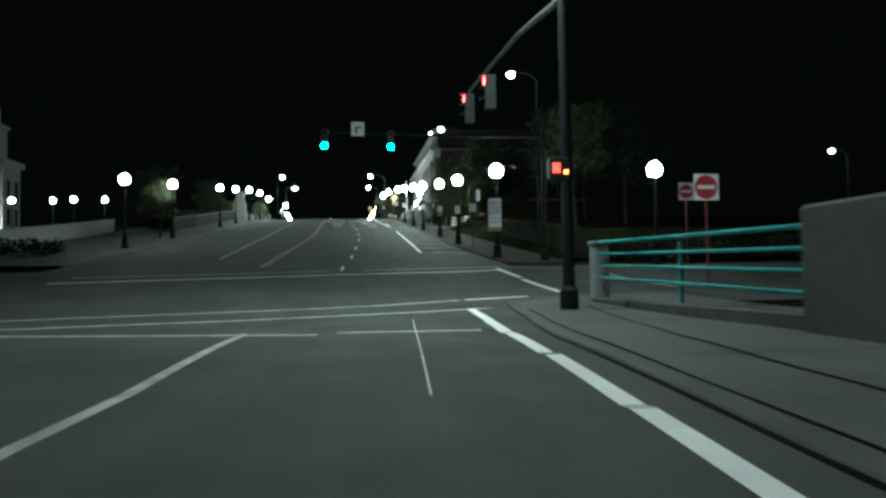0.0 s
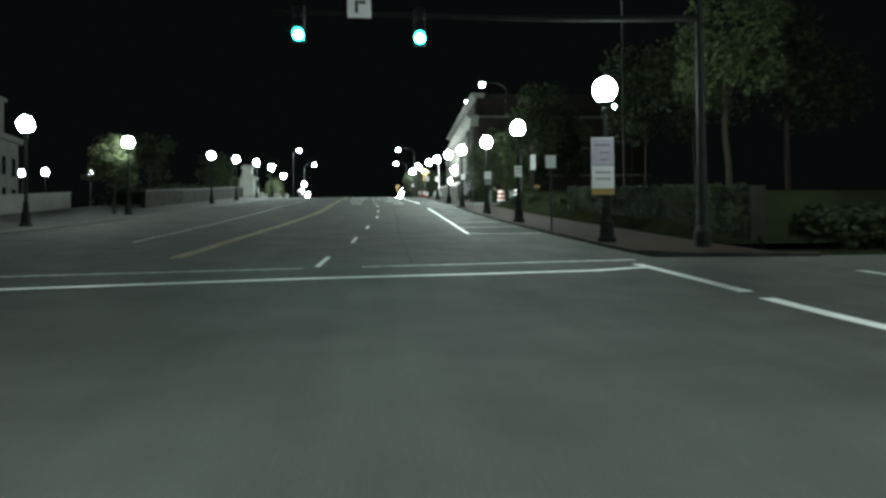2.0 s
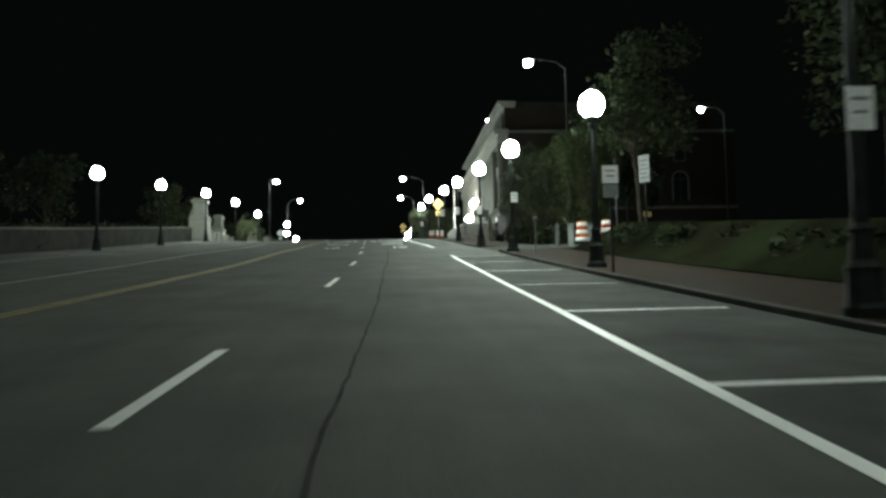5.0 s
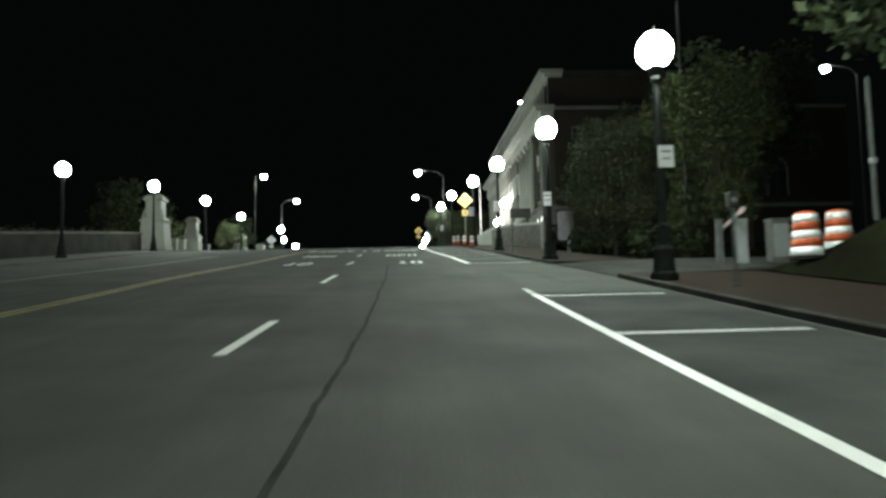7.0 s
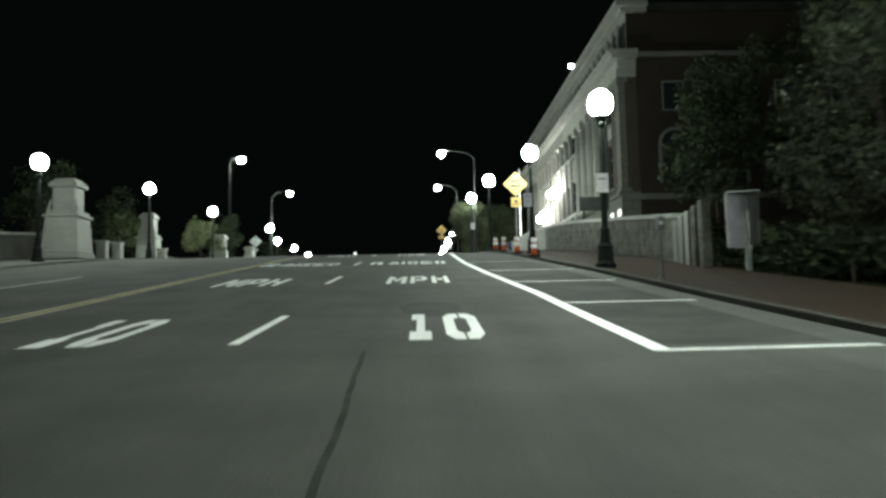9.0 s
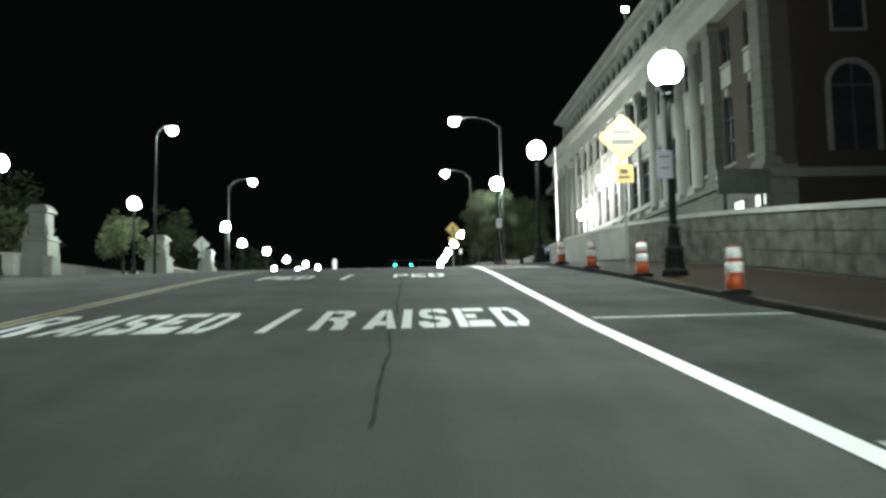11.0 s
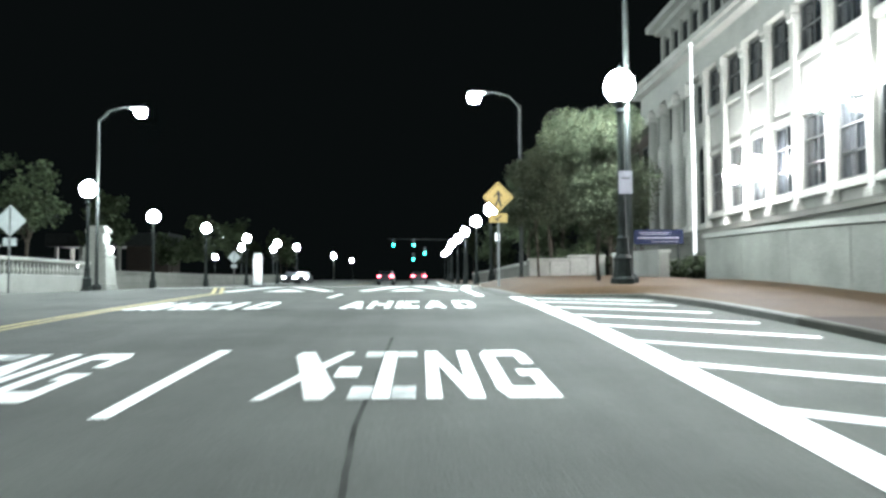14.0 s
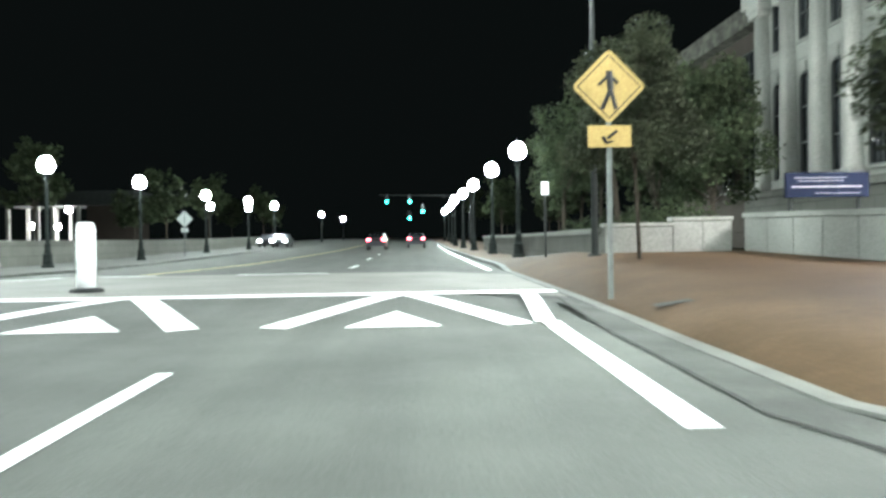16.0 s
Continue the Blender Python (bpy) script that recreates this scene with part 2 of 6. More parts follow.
def box(bm, x0, x1, y0, y1, z0, z1, bevel=0.0):
    v = [bm.verts.new((x, y, z)) for z in (z0, z1) for x, y in ((x0, y0), (x1, y0), (x1, y1), (x0, y1))]
    faces = [bm.faces.new([v[i] for i in q]) for q in ((3, 2, 1, 0), (4, 5, 6, 7), (0, 1, 5, 4), (1, 2, 6, 5), (2, 3, 7, 6), (3, 0, 4, 7))]
    if bevel:
        bmesh.ops.bevel(bm, geom=list({e for f in faces for e in f.edges}), offset=bevel, segments=1, affect="EDGES")
    return v


def boxes(*rows, bevel=0.0):
    bm = bmesh.new()
    for r in rows:
        box(bm, *r, bevel=bevel)
    return bm


def lathe(profile, n=14, at=(0, 0), flutes=0):
    """A turned form from (radius, z) rows, closed at both ends."""
    bm = bmesh.new()
    rings = []
    for r, z in profile:
        ring = []
        for k in range(n):
            a = 2 * math.pi * k / n
            rr = r * (1 - (0.09 if flutes and k % 2 else 0))
            ring.append(bm.verts.new((at[0] + rr * math.cos(a), at[1] + rr * math.sin(a), z)))
        rings.append(ring)
    for a, b in zip(rings, rings[1:]):
        for k in range(n):
            bm.faces.new((a[k], a[(k + 1) % n], b[(k + 1) % n], b[k]))
    bm.faces.new(rings[0][::-1])
    bm.faces.new(rings[-1])
    return bm


def tube(bm, pts, r0, r1=None, n=8):
    """A round bar along points, tapering from r0 to r1."""
    r1 = r0 if r1 is None else r1
    pts = [Vector(p) for p in pts]
    rings = []
    for i, p in enumerate(pts):
        d = (pts[min(i + 1, len(pts) - 1)] - pts[max(i - 1, 0)]).normalized()
        side = d.cross(Vector((0, 0, 1)) if abs(d.z) < 0.9 else Vector((1, 0, 0))).normalized()
        up = side.cross(d)
        r = r0 + (r1 - r0) * i / (len(pts) - 1)
        rings.append([bm.verts.new(p + r * (math.cos(2 * math.pi * k / n) * side + math.sin(2 * math.pi * k / n) * up)) for k in range(n)])
    for a, b in zip(rings, rings[1:]):
        for k in range(n):
            bm.faces.new((a[k], a[(k + 1) % n], b[(k + 1) % n], b[k]))
    bm.faces.new(rings[0][::-1])
    bm.faces.new(rings[-1])
    return bm


def sheet(xs, ys, height):
    """A sheet over the lines xs and ys at height(x, y)."""
    bm = bmesh.new()
    grid = [[bm.verts.new((x, y, height(x, y))) for x in xs] for y in ys]
    for a, b in zip(grid, grid[1:]):
        for k in range(len(xs) - 1):
            bm.faces.new((a[k], a[k + 1], b[k + 1], b[k]))
    return bm


def steps(a, b, d):
    n = max(1, round((b - a) / d))
    return [a + (b - a) * i / n for i in range(n + 1)]


def ribbon(pts, w, lift=0.006, ends=None):
    """A painted stripe along (x, y) points, w wide, that lies on the road."""
    bm = bmesh.new()
    fine = []
    for (x0, y0), (x1, y1) in zip(pts, pts[1:]):
        n = max(1, int(math.hypot(x1 - x0, y1 - y0) / 0.8))
        fine += [(x0 + (x1 - x0) * i / n, y0 + (y1 - y0) * i / n) for i in range(n)]
    fine.append(pts[-1])
    prev = None
    for i, (x, y) in enumerate(fine):
        xa, ya = fine[max(0, i - 1)]
        xb, yb = fine[min(len(fine) - 1, i + 1)]
        d = math.hypot(xb - xa, yb - ya) or 1
        nx, ny = -(yb - ya) / d * w / 2, (xb - xa) / d * w / 2
        now = [bm.verts.new((px, py, gz(px, py) + lift)) for px, py in ((x + nx, y + ny), (x - nx, y - ny))]
        if prev:
            bm.faces.new((prev[0], prev[1], now[1], now[0]))
        prev = now
    return bm


# ---- ground, roads, pavements ----
_far = [-900, -400, -200, -100, -60, -40, -30, -24, -18]
_xs = _far + [-13.8, -8, -3, 3, 8, 11.5] + [16, 22, 30, 40, 60, 100, 200, 400, 900]
_ys = [-600, -300, -160] + steps(-80, 260, 4) + [300, 360, 450, 600, 900, 1500]
ground = tagged(part("ground", sheet(_xs, _ys, lambda x, y: g(y) - fall(x, y) - 0.06 - 1.4 * min(1.0, max(0.0, (-x - 26) / 12))), SOIL), "dark bare ground and lawn beside the street", "ground", kind="structure")

_rx = [-13.8, -12.5, -9, -6, -3.2, -1, 1, 3, 4.75, 6.5, 8.2]
road = tagged(part("road", sheet(_rx, steps(-80, 420, 1.0), gz), ASPHALT), "grey worn asphalt street with painted lines", "road", kind="structure")
for nm, x0, x1 in (("cross_street", 8.2, 150), ("cross_street", -150, -13.8)):
    tagged(part(nm, sheet(steps(x0, x1, 12), steps(18.5, 37.2, 1.7), lambda x, y: g(y) - 0.004), ASPHALT), "asphalt side street at the junction", "road", kind="structure")

KH = 0.11
BH = 0.06  # the bridge pavement is lower


def rise(y, off):
    """How far the brick forecourt climbs, off metres behind its kerb."""
    return unit((y - 146) / 8) * unit((182 - y) / 10) * (0.2 * unit(off / 1.3) + 0.2 * unit((y - 158) / 10) * unit(off / 2.5))


def upper_z(x, y):
    """Height of the upper brick pavement."""
    return g(y) + KH - 0.02 + (rise(y, x - 5.0) if 5 < x < 11.6 else 0.0)


def pavement(name, line, outer, material, label, kerb_label="pale granite kerb", kw=0.16, km=None, dip=None, high=KH):
    """A raised pavement: line is its kerb edge as (x, y) points along increasing y, outer the far edge's x."""
    fine = []
    for (x0, y0), (x1, y1) in zip(line, line[1:]):
        n = max(1, int(math.hypot(x1 - x0, y1 - y0) / 1.5))
        fine += [(x0 + (x1 - x0) * i / n, y0 + (y1 - y0) * i / n) for i in range(n)]
    fine.append(line[-1])
    side = 1 if outer > line[-1][0] else -1
    top, kb = bmesh.new(), bmesh.new()
    pt, pk = None, None
    for i, (x, y) in enumerate(fine):
        xa, ya = fine[max(0, i - 1)]
        xb, yb = fine[min(len(fine) - 1, i + 1)]
        d = math.hypot(xb - xa, yb - ya) or 1
        nx, ny = (yb - ya) / d * side, -(xb - xa) / d * side
        z = g(y) - fall(x, y)
        kh = high
        if dip:
            kh -= 0.09 * min(1.0, max(0.0, (y - dip[0]) / 2.0), ) * min(1.0, max(0.0, (dip[1] - y) / 3.0))
        kx, ky = x + kw * nx, y + kw * ny
        k = [kb.verts.new(p) for p in ((x, y, z - 0.1), (x, y, z + kh - 0.02), (x + 0.02 * nx, y + 0.02 * ny, z + kh), (kx, ky, z + kh), (kx, ky, z - 0.1))]
        yo = max(y, ky)
        cols = [kx + side * o for o in (0.45, 0.9, 1.6, 2.6)] if dip else [(kx + outer) / 2]
        t = [top.verts.new((kx, ky, z + kh - 0.006))]
        t += [top.verts.new((x_, yo, g(yo) + high - 0.006 + (rise(yo, x_ - kx) if dip else -fall(x_, yo)))) for x_ in cols + [outer]]
        if pk:
            for a in range(4):
                kb.faces.new((pk[a], pk[a + 1], k[a + 1], k[a]))
            for a in range(len(t) - 1):
                top.faces.new((pt[a], pt[a + 1], t[a + 1], t[a]))
        pk, pt = k, t
    bmesh.ops.recalc_face_normals(kb, faces=kb.faces)
    bmesh.ops.recalc_face_normals(top, faces=top.faces)
    p = tagged(part(name, top, material, smooth=bool(dip)), label, "pavement", kind="structure")
    part("kerb", kb, km or KERB, p, kerb_label)
    return p


BRIDGE = pavement("pavement_bridge", [(2.4, -80), (2.62, 3.7), (2.72, 6), (2.9, 10), (3.25, 12.6), (3.55, 14.5), (3.72, 16.2), (4.05, 18.7), (5.3, 20.6), (7.5, 21.3)], 9.5, CONCRETE, "plain concrete bridge pavement behind a pale kerb", kw=0.27, high=BH)
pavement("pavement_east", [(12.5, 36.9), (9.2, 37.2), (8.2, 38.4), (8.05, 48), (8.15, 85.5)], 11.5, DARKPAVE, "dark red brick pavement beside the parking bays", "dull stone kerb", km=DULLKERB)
pavement("pavement_east_middle", [(8.15, 93.2), (8.1, 110), (7.75, 120), (7.5, 130), (7.6, 144)], 11.4, DARKPAVE, "dark brick pavement under the terrace wall", km=DULLKERB)
UPPER = pavement("pavement_east_upper", [(7.6, 144), (7.6, 147), (7.4, 150.3), (6.9, 151.0), (5.7, 151.15), (5.15, 151.5), (4.88, 152.3), (4.8, 155), (4.8, 158), (4.82, 161), (4.9, 169), (5.15, 175), (5.3, 420)], 11.4, BRICKPAVE, "red brick pavement that widens at the raised crossing", kw=0.2, dip=(150.0, 172.0))
pavement("pavement_west", [(-13.8, 40), (-13.7, 140), (-12.3, 149), (-11.9, 157), (-12.0, 420)], -24, DULLPAVE, "worn grey concrete pavement along the plaza")
pavement("pavement_west_lower", [(-12.5, -80), (-12.5, 14), (-14.5, 18)], -24, DULLPAVE, "dim concrete pavement at the junction corner")
for pts, w in (([(2.92, 2), (3.0, 6), (3.22, 10), (3.55, 12.6), (3.84, 14.5), (4.02, 16.3)], 0.045), ([(4.05, 1), (4.13, 6.6), (4.36, 9.5), (5.0, 13.5), (5.6, 17)], 0.05)):
    part("joint", ribbon(pts, w, BH + 0.002), SOIL, BRIDGE, "dark weedy joint")
for y in (4.2, 7.4, 10.6, 13.8):
    part("joint", ribbon([(3.2 + 0.04 * y, y), (5.8, y + 0.1)], 0.025, BH + 0.001), SOIL, BRIDGE, "dark weedy joint")


def bank_z(x, y):
    """The planted bank rises behind the brick pavement and, near the corner, behind a wall."""
    if 40.3 <= y <= 62 and x > 12.7:
        return g(y) + 1.7
    return g(y) + 0.14 + min(1.3, max(0.0, (x - 11.5) * 0.5)) * min(1.0, max(0.0, (y - 40) / 6)) * min(1.0, max(0.0, (86.2 - y) / 1.2))


tagged(part("bank", sheet([11.5, 12.2, 12.6, 12.75, 14, 16, 20, 30, 45], steps(40, 86.2, 2), bank_z), SOIL), "dark planted bank behind the pavement", "bank", kind="structure")
tagged(part("driveway_apron", sheet([8.2, 9.5, 11.5, 15, 22, 34], steps(85.6, 93.1, 1.5), lambda x, y: g(y) + 0.02 + min(0.12, (x - 8.2) * 0.06)), LANEDARK), "dark worn asphalt driveway apron into a car park", "driveway", kind="structure")

def lane_edge(y):
    """x of the line between the driving lane and the parking bays."""
    rows = ((48.6, 4.85), (60, 5.2), (72, 5.42), (83, 5.53), (95.6, 5.54), (103, 5.42), (110, 5.05), (117, 4.8), (133, 4.84))
    for (ya, xa), (yb, xb) in zip(rows, rows[1:]):
        if y <= yb:
            return xa + (xb - xa) * (y - ya) / (yb - ya)
    return rows[-1][1]


def parking_lane(ya, yb, x_out):
    """The darker strip of asphalt in the bays; headlight falloff is put into its tone."""
    bm = bmesh.new()
    prev = None
    for y in range(ya, yb + 1):
        now = [bm.verts.new((x, y, gz(x, y) + 0.003)) for x in (lane_edge(y), 6.4, x_out)]
        if prev:
            for k in range(2):
                bm.faces.new((prev[k], prev[k + 1], now[k + 1], now[k]))
        prev = now
    part("parking_lane", bm, LANEDARK, road, "darker asphalt of the parking bays with headlight falloff put in")


parking_lane(49, 82, 8.02)
parking_lane(96, 133, 7.48)


# ---- paint on the road ----
def mark(name, bm, material=PAINT, label=""):
    return part(name, bm, material, road, label)


for a, b, x in ((35.4, 38.4, -0.05), (43.8, 47, 0.45), (53, 56.3, 0.8), (65.5, 68.6, 1.25), (75.5, 78.4, 1.35), (85.6, 88.8, 1.3), (96.7, 99.7, 1.08),
                (106.8, 109.7, 0.88), (116.7, 119.5, 0.68), (127.2, 129.9, 0.68), (139.0, 142.0, 0.55), (151.4, 153.7, 0.56),
                (174.5, 177.5, 0.2), (186.5, 189.5, 0.0), (198.5, 201.5, -0.1)):
    mark("lane_dash", ribbon([(x - 0.03, a), (x + 0.03, b)], 0.13))
mark("edge_line", ribbon([(4.85, 48.6), (5.2, 60), (5.42, 72), (5.5, 81.6)], 0.14), label="white line along the parking bays")
mark("edge_line", ribbon([(5.5, 81.6), (5.53, 82.9)], 0.12), WORN, "worn tail of the edge line")
mark("edge_line", ribbon([(5.54, 95.6), (5.42, 103), (5.05, 110), (4.8, 117), (4.79, 121), (4.77, 125), (4.8, 130.5), (4.84, 133.5)], 0.2), label="broad white line along the parking bays")
mark("edge_line", ribbon([(4.87, 133.5), (4.9, 136), (4.87, 140), (4.86, 143.8), (4.8, 146.3), (4.74, 151.1)], 0.33), label="broad white line along the hatched strip")
mark("edge_line", ribbon([(4.0, 151.88), (3.96, 156.3)], 0.2))
mark("edge_line", ribbon([(3.9, 156.3), (4.14, 159.3)], 0.24))
mark("edge_line", ribbon([(4.6, 170), (4.75, 185), (4.9, 240)], 0.15))
for y in (48.6, 53.8, 59.4, 65.0, 70.6, 76.4, 81.3, 95.65, 100.9, 106.2, 111.3, 117.5):
    x0 = 4.9 + (y - 48.6) * 0.02 if y < 82 else 5.5 - max(0, y - 100) * 0.03
    mark("bay_line", ribbon([(x0, y), (7.8, y + 0.05)], 0.12), WORN if y in (65.0, 117.5) else PAINT)
mark("hatch_bar", ribbon([(4.95, 133.5), (7.23, 133.55)], 0.2))
for i, y in enumerate((135.5, 137.2, 139.0, 140.9, 142.5, 144.2, 145.8, 147.5, 149.2, 150.6)):
    mark("hatch_bar", ribbon([(5.0, y), (7.2, y - 1.55)], 0.19), WORN if i in (1, 4) else PAINT)
for dx in (-0.11, 0.11):
    mark("centre_line", ribbon([(-3.95 + dx, 38.5), (-3.85 + dx, 45), (-3.45 + dx, 60), (-3.05 + dx, 75), (-2.98 + dx, 85), (-3.15 + dx, 95), (-3.25 + dx, 110), (-3.2 + dx, 125), (-3.1 + dx, 141), (-2.8 + dx, 150), (-2.95 + dx, 155), (-3.9 + dx, 159)], 0.11), YELLOW, "faded yellow centre line")
    mark("centre_line", ribbon([(-5.5 + dx, 170.5), (-4.8 + dx, 180), (-4.4 + dx, 260)], 0.11), YELLOW, "faded yellow centre line")
mark("lane_line", ribbon([(-7.0, 45), (-7.4, 62), (-7.3, 112)], 0.1), WORN, "faint worn lane line")
# junction
mark("lane_line", ribbon([(-2.0, 0.5), (-1.8, 4.7), (-1.6, 6.5), (-1.4, 12.1)], 0.13), WORN, "white lane line up to the stop line")
mark("lane_line", ribbon([(-2.6, -40), (-2.0, 0.5)], 0.13), WORN)
for pts, w in (([(1.9, -40), (2.03, 2), (2.22, 5.25)], 0.2), ([(2.19, 5.32), (2.37, 8.15)], 0.19), ([(2.33, 8.3), (2.5, 10.95)], 0.18), ([(2.47, 11.05), (2.6, 12.3), (2.8, 14.6), (2.97, 17.4)], 0.2)):
    mark("edge_line", ribbon(pts, w), PAINT, "patched white edge line beside the bridge kerb")
mark("stop_line", ribbon([(-7, 13.2), (-5, 12.7), (-0.3, 11.5)], 0.24), WORN, "broken worn stop line")
mark("stop_line", ribbon([(0.0, 11.85), (2.2, 11.7)], 0.24), WORN)
mark("crossing_line", ribbon([(-9.5, 12.9), (-6.5, 14.1), (-4.1, 14.85), (-2.1, 15.3), (1.8, 16.8), (2.85, 17.35), (3.45, 17.6)], 0.26), WORN, "worn white crossing line")
mark("crossing_line", ribbon([(-9.5, 15.6), (-5.3, 17.2), (-0.8, 18.4), (1.0, 19.1), (3.1, 20.3)], 0.24), WORN, "worn white crossing line")
mark("crossing_line", ribbon([(3.3, 20.4), (5.2, 21.25)], 0.24), PAINT)
mark("crossing_line", ribbon([(6.6, 22.6), (6.9, 29)], 0.25), PAINT, "white crossing line over the side street")
mark("crossing_line", ribbon([(7.0, 29.8), (7.1, 35.2)], 0.25), PAINT)
mark("crossing_line", ribbon([(10.9, 24.0), (10.95, 33)], 0.22), WORN)
mark("crossing_line", ribbon([(-11, 30.4), (-7.2, 31.2), (-5, 31.6), (0, 32.8), (3.4, 33.3), (5.7, 33.7), (7.1, 34.4)], 0.28), PAINT, "white line of the far crossing")
mark("crossing_line", ribbon([(-11, 33.0), (-1.8, 34.75), (-0.35, 35.05)], 0.22), WORN, "worn line of the far crossing")
mark("crossing_line", ribbon([(0.9, 35.27), (2.9, 35.6), (7.5, 36.4)], 0.26), WORN, "worn line of the far crossing")
# raised crossing
tagged(part("crossing_slab", sheet([-12.0, -9, -6, -3, 0, 3, 4.85], steps(159.6, 167.2, 0.95), lambda x, y: gz(x, y) + 0.004), SLAB), "pale concrete top of the raised crossing", "crossing", kind="structure")
part("gutter", ribbon([(4.98, 151.3), (4.68, 152.2), (4.62, 155), (4.64, 158.6)], 0.4, 0.006), GUTTER, road, "smooth concrete gutter along the low kerb")
part("gutter_joint", ribbon([(4.74, 151.25), (4.46, 152.1), (4.41, 155), (4.42, 158.6)], 0.045, 0.011), TAR, road, "dark open joint at the kerb's foot")
mark("crossing_bar", ribbon([(-11.8, 159.35), (4.6, 159.55)], 0.45), PAINT, "broad white edge of the raised crossing")
mark("crossing_bar", ribbon([(-2.0, 167.2), (0.25, 167.3)], 0.3), WORN)
mark("crossing_bar", ribbon([(-12.5, 167.2), (-4, 167.2)], 0.3), WORN)
for apex, left, right, tri in (((2.15, 2.4), 0.94, 3.6, (1.7, 2.76, 2.23)), ((-1.95, -1.55), -3.0, -0.02, (-1.92, -0.66, -1.42))):
    mark("ramp_chevron", ribbon([(apex[0], 159.3), (left, 156.15)], 0.34), PAINT, "white chevron leg on the ramp")
    mark("ramp_chevron", ribbon([(apex[1], 159.3), (right, 156.15)], 0.34), PAINT, "white chevron leg on the ramp")
    bm = bmesh.new()
    bm.faces.new([bm.verts.new((x, y, gz(x, y) + 0.008)) for x, y in ((tri[0], 156.1), (tri[1], 156.1), (tri[2], 157.3))])
    mark("ramp_triangle", bm, PAINT, "white triangle on the ramp")
# tar seams wander along the lane
SEAM = [(36, 2.05), (51, 2.14), (62, 2.42), (72, 2.5), (78, 2.64), (87, 2.7), (93, 2.62), (96, 2.56), (112, 2.3), (125, 2.24), (133, 2.2), (139, 2.23), (143, 2.26)]
for (ya, xa), (yb, xb) in zip(SEAM, SEAM[1:]):
    if ya == 96:
        continue
    pts = [(xa + (xb - xa) * (y - ya) / (yb - ya) + 0.05 * noise.noise(Vector((0, y * 0.5, 3))) + 0.025 * noise.noise(Vector((4, y * 2.7, 1))), y) for y in steps(ya, yb, 0.3)]
    mark("tar_seam", ribbon(pts, 0.035 if ya < 62 or ya > 96 else 0.05, 0.004), TAR, "dark sealed crack along the lane")
mark("pale_joint", ribbon([(0.8, 6.0), (1.4, 14.7)], 0.022, 0.004), WORN, "thin pale joint across the lane")
# small things in the road surface
STAIN = mat("oil_stain", (0.026, 0.027, 0.025), 0.8, spots=0.4, scale=2, fine=40, spec=0.15)
DARKIRON = mat("worn_iron_cover", (0.03, 0.03, 0.028), 0.8, spots=0.35, scale=6, fine=60, spec=0.1)


def blot(cx, cy, rx, ry, lift, seed):
    """A flat patch with an uneven outline that lies on the road."""
    bm = bmesh.new()
    rim = []
    for k in range(18):
        a = 2 * math.pi * k / 18
        r = 1 + 0.22 * noise.noise(Vector((math.cos(a) * 1.4, math.sin(a) * 1.4, seed)))
        x, y = cx + rx * r * math.cos(a), cy + ry * r * math.sin(a)
        rim.append(bm.verts.new((x, y, gz(x, y) + lift)))
    mid = bm.verts.new((cx, cy, gz(cx, cy) + lift))
    for k in range(18):
        bm.faces.new((mid, rim[k], rim[(k + 1) % 18]))
    return bm


part("oil_stain", blot(-0.15, 147.2, 0.62, 0.16, 0.0085, 5.0), STAIN, road, "dark oily stain")
part("oil_stain", blot(3.3, 100.5, 0.5, 1.2, 0.003, 7.0), STAIN, road, "dark oily stain")
bm = bmesh.new()
bm.faces.new([bm.verts.new((x, y, g(y) + KH + 0.002 + rise(y, x - 5.0))) for x, y in ((5.2, 156.48), (5.62, 156.42), (5.64, 156.66), (5.22, 156.72))])
part("utility_cover", bm, DARKIRON, UPPER, "small dark iron cover in the brick")
part("manhole_cover", blot(2.9, 18.0, 0.4, 0.38, 0.006, 50.0), DARKIRON, road, "dark iron manhole cover")
# stencilled words: each letter is a set of outlines in a box of width 1 and height 1
def slab_glyph(x0, y0, x1, y1):
    return [(x0, y0), (x1, y0), (x1, y1), (x0, y1)]


STEM = slab_glyph(0, 0, 0.27, 1)
HALF_O = [(0.47, 1), (0.2, 1), (0, 0.84), (0, 0.16), (0.2, 0), (0.47, 0), (0.47, 0.2), (0.36, 0.24), (0.31, 0.3), (0.31, 0.72), (0.36, 0.78), (0.47, 0.8)]
GLYPH = {"1": [slab_glyph(0.3, 0.28, 0.72, 1), slab_glyph(0, 0, 1, 0.28), slab_glyph(0.02, 0.74, 0.3, 1)], "0": [HALF_O, [(1 - x, y) for x, y in reversed(HALF_O)]]}
GLYPH["P"] = [STEM, [(0.32, 1), (0.78, 1), (1, 0.84), (1, 0.5), (0.76, 0.33), (0.32, 0.33), (0.32, 0.53), (0.66, 0.53), (0.7, 0.58), (0.7, 0.78), (0.66, 0.82), (0.32, 0.82)]]
GLYPH["E"] = [STEM, slab_glyph(0.32, 0.8, 1, 1), slab_glyph(0.32, 0.42, 0.64, 0.64), slab_glyph(0.31, 0, 1, 0.3)]
GLYPH["D"] = [[(0, 0), (0.45, 0), (0.45, 0.2), (0.32, 0.24), (0.32, 0.77), (0.45, 0.8), (0.45, 1), (0, 1)],
              [(0.51, 1), (0.76, 1), (1, 0.8), (1, 0.2), (0.78, 0), (0.51, 0), (0.51, 0.18), (0.66, 0.24), (0.7, 0.3), (0.7, 0.72), (0.64, 0.8), (0.51, 0.82)]]
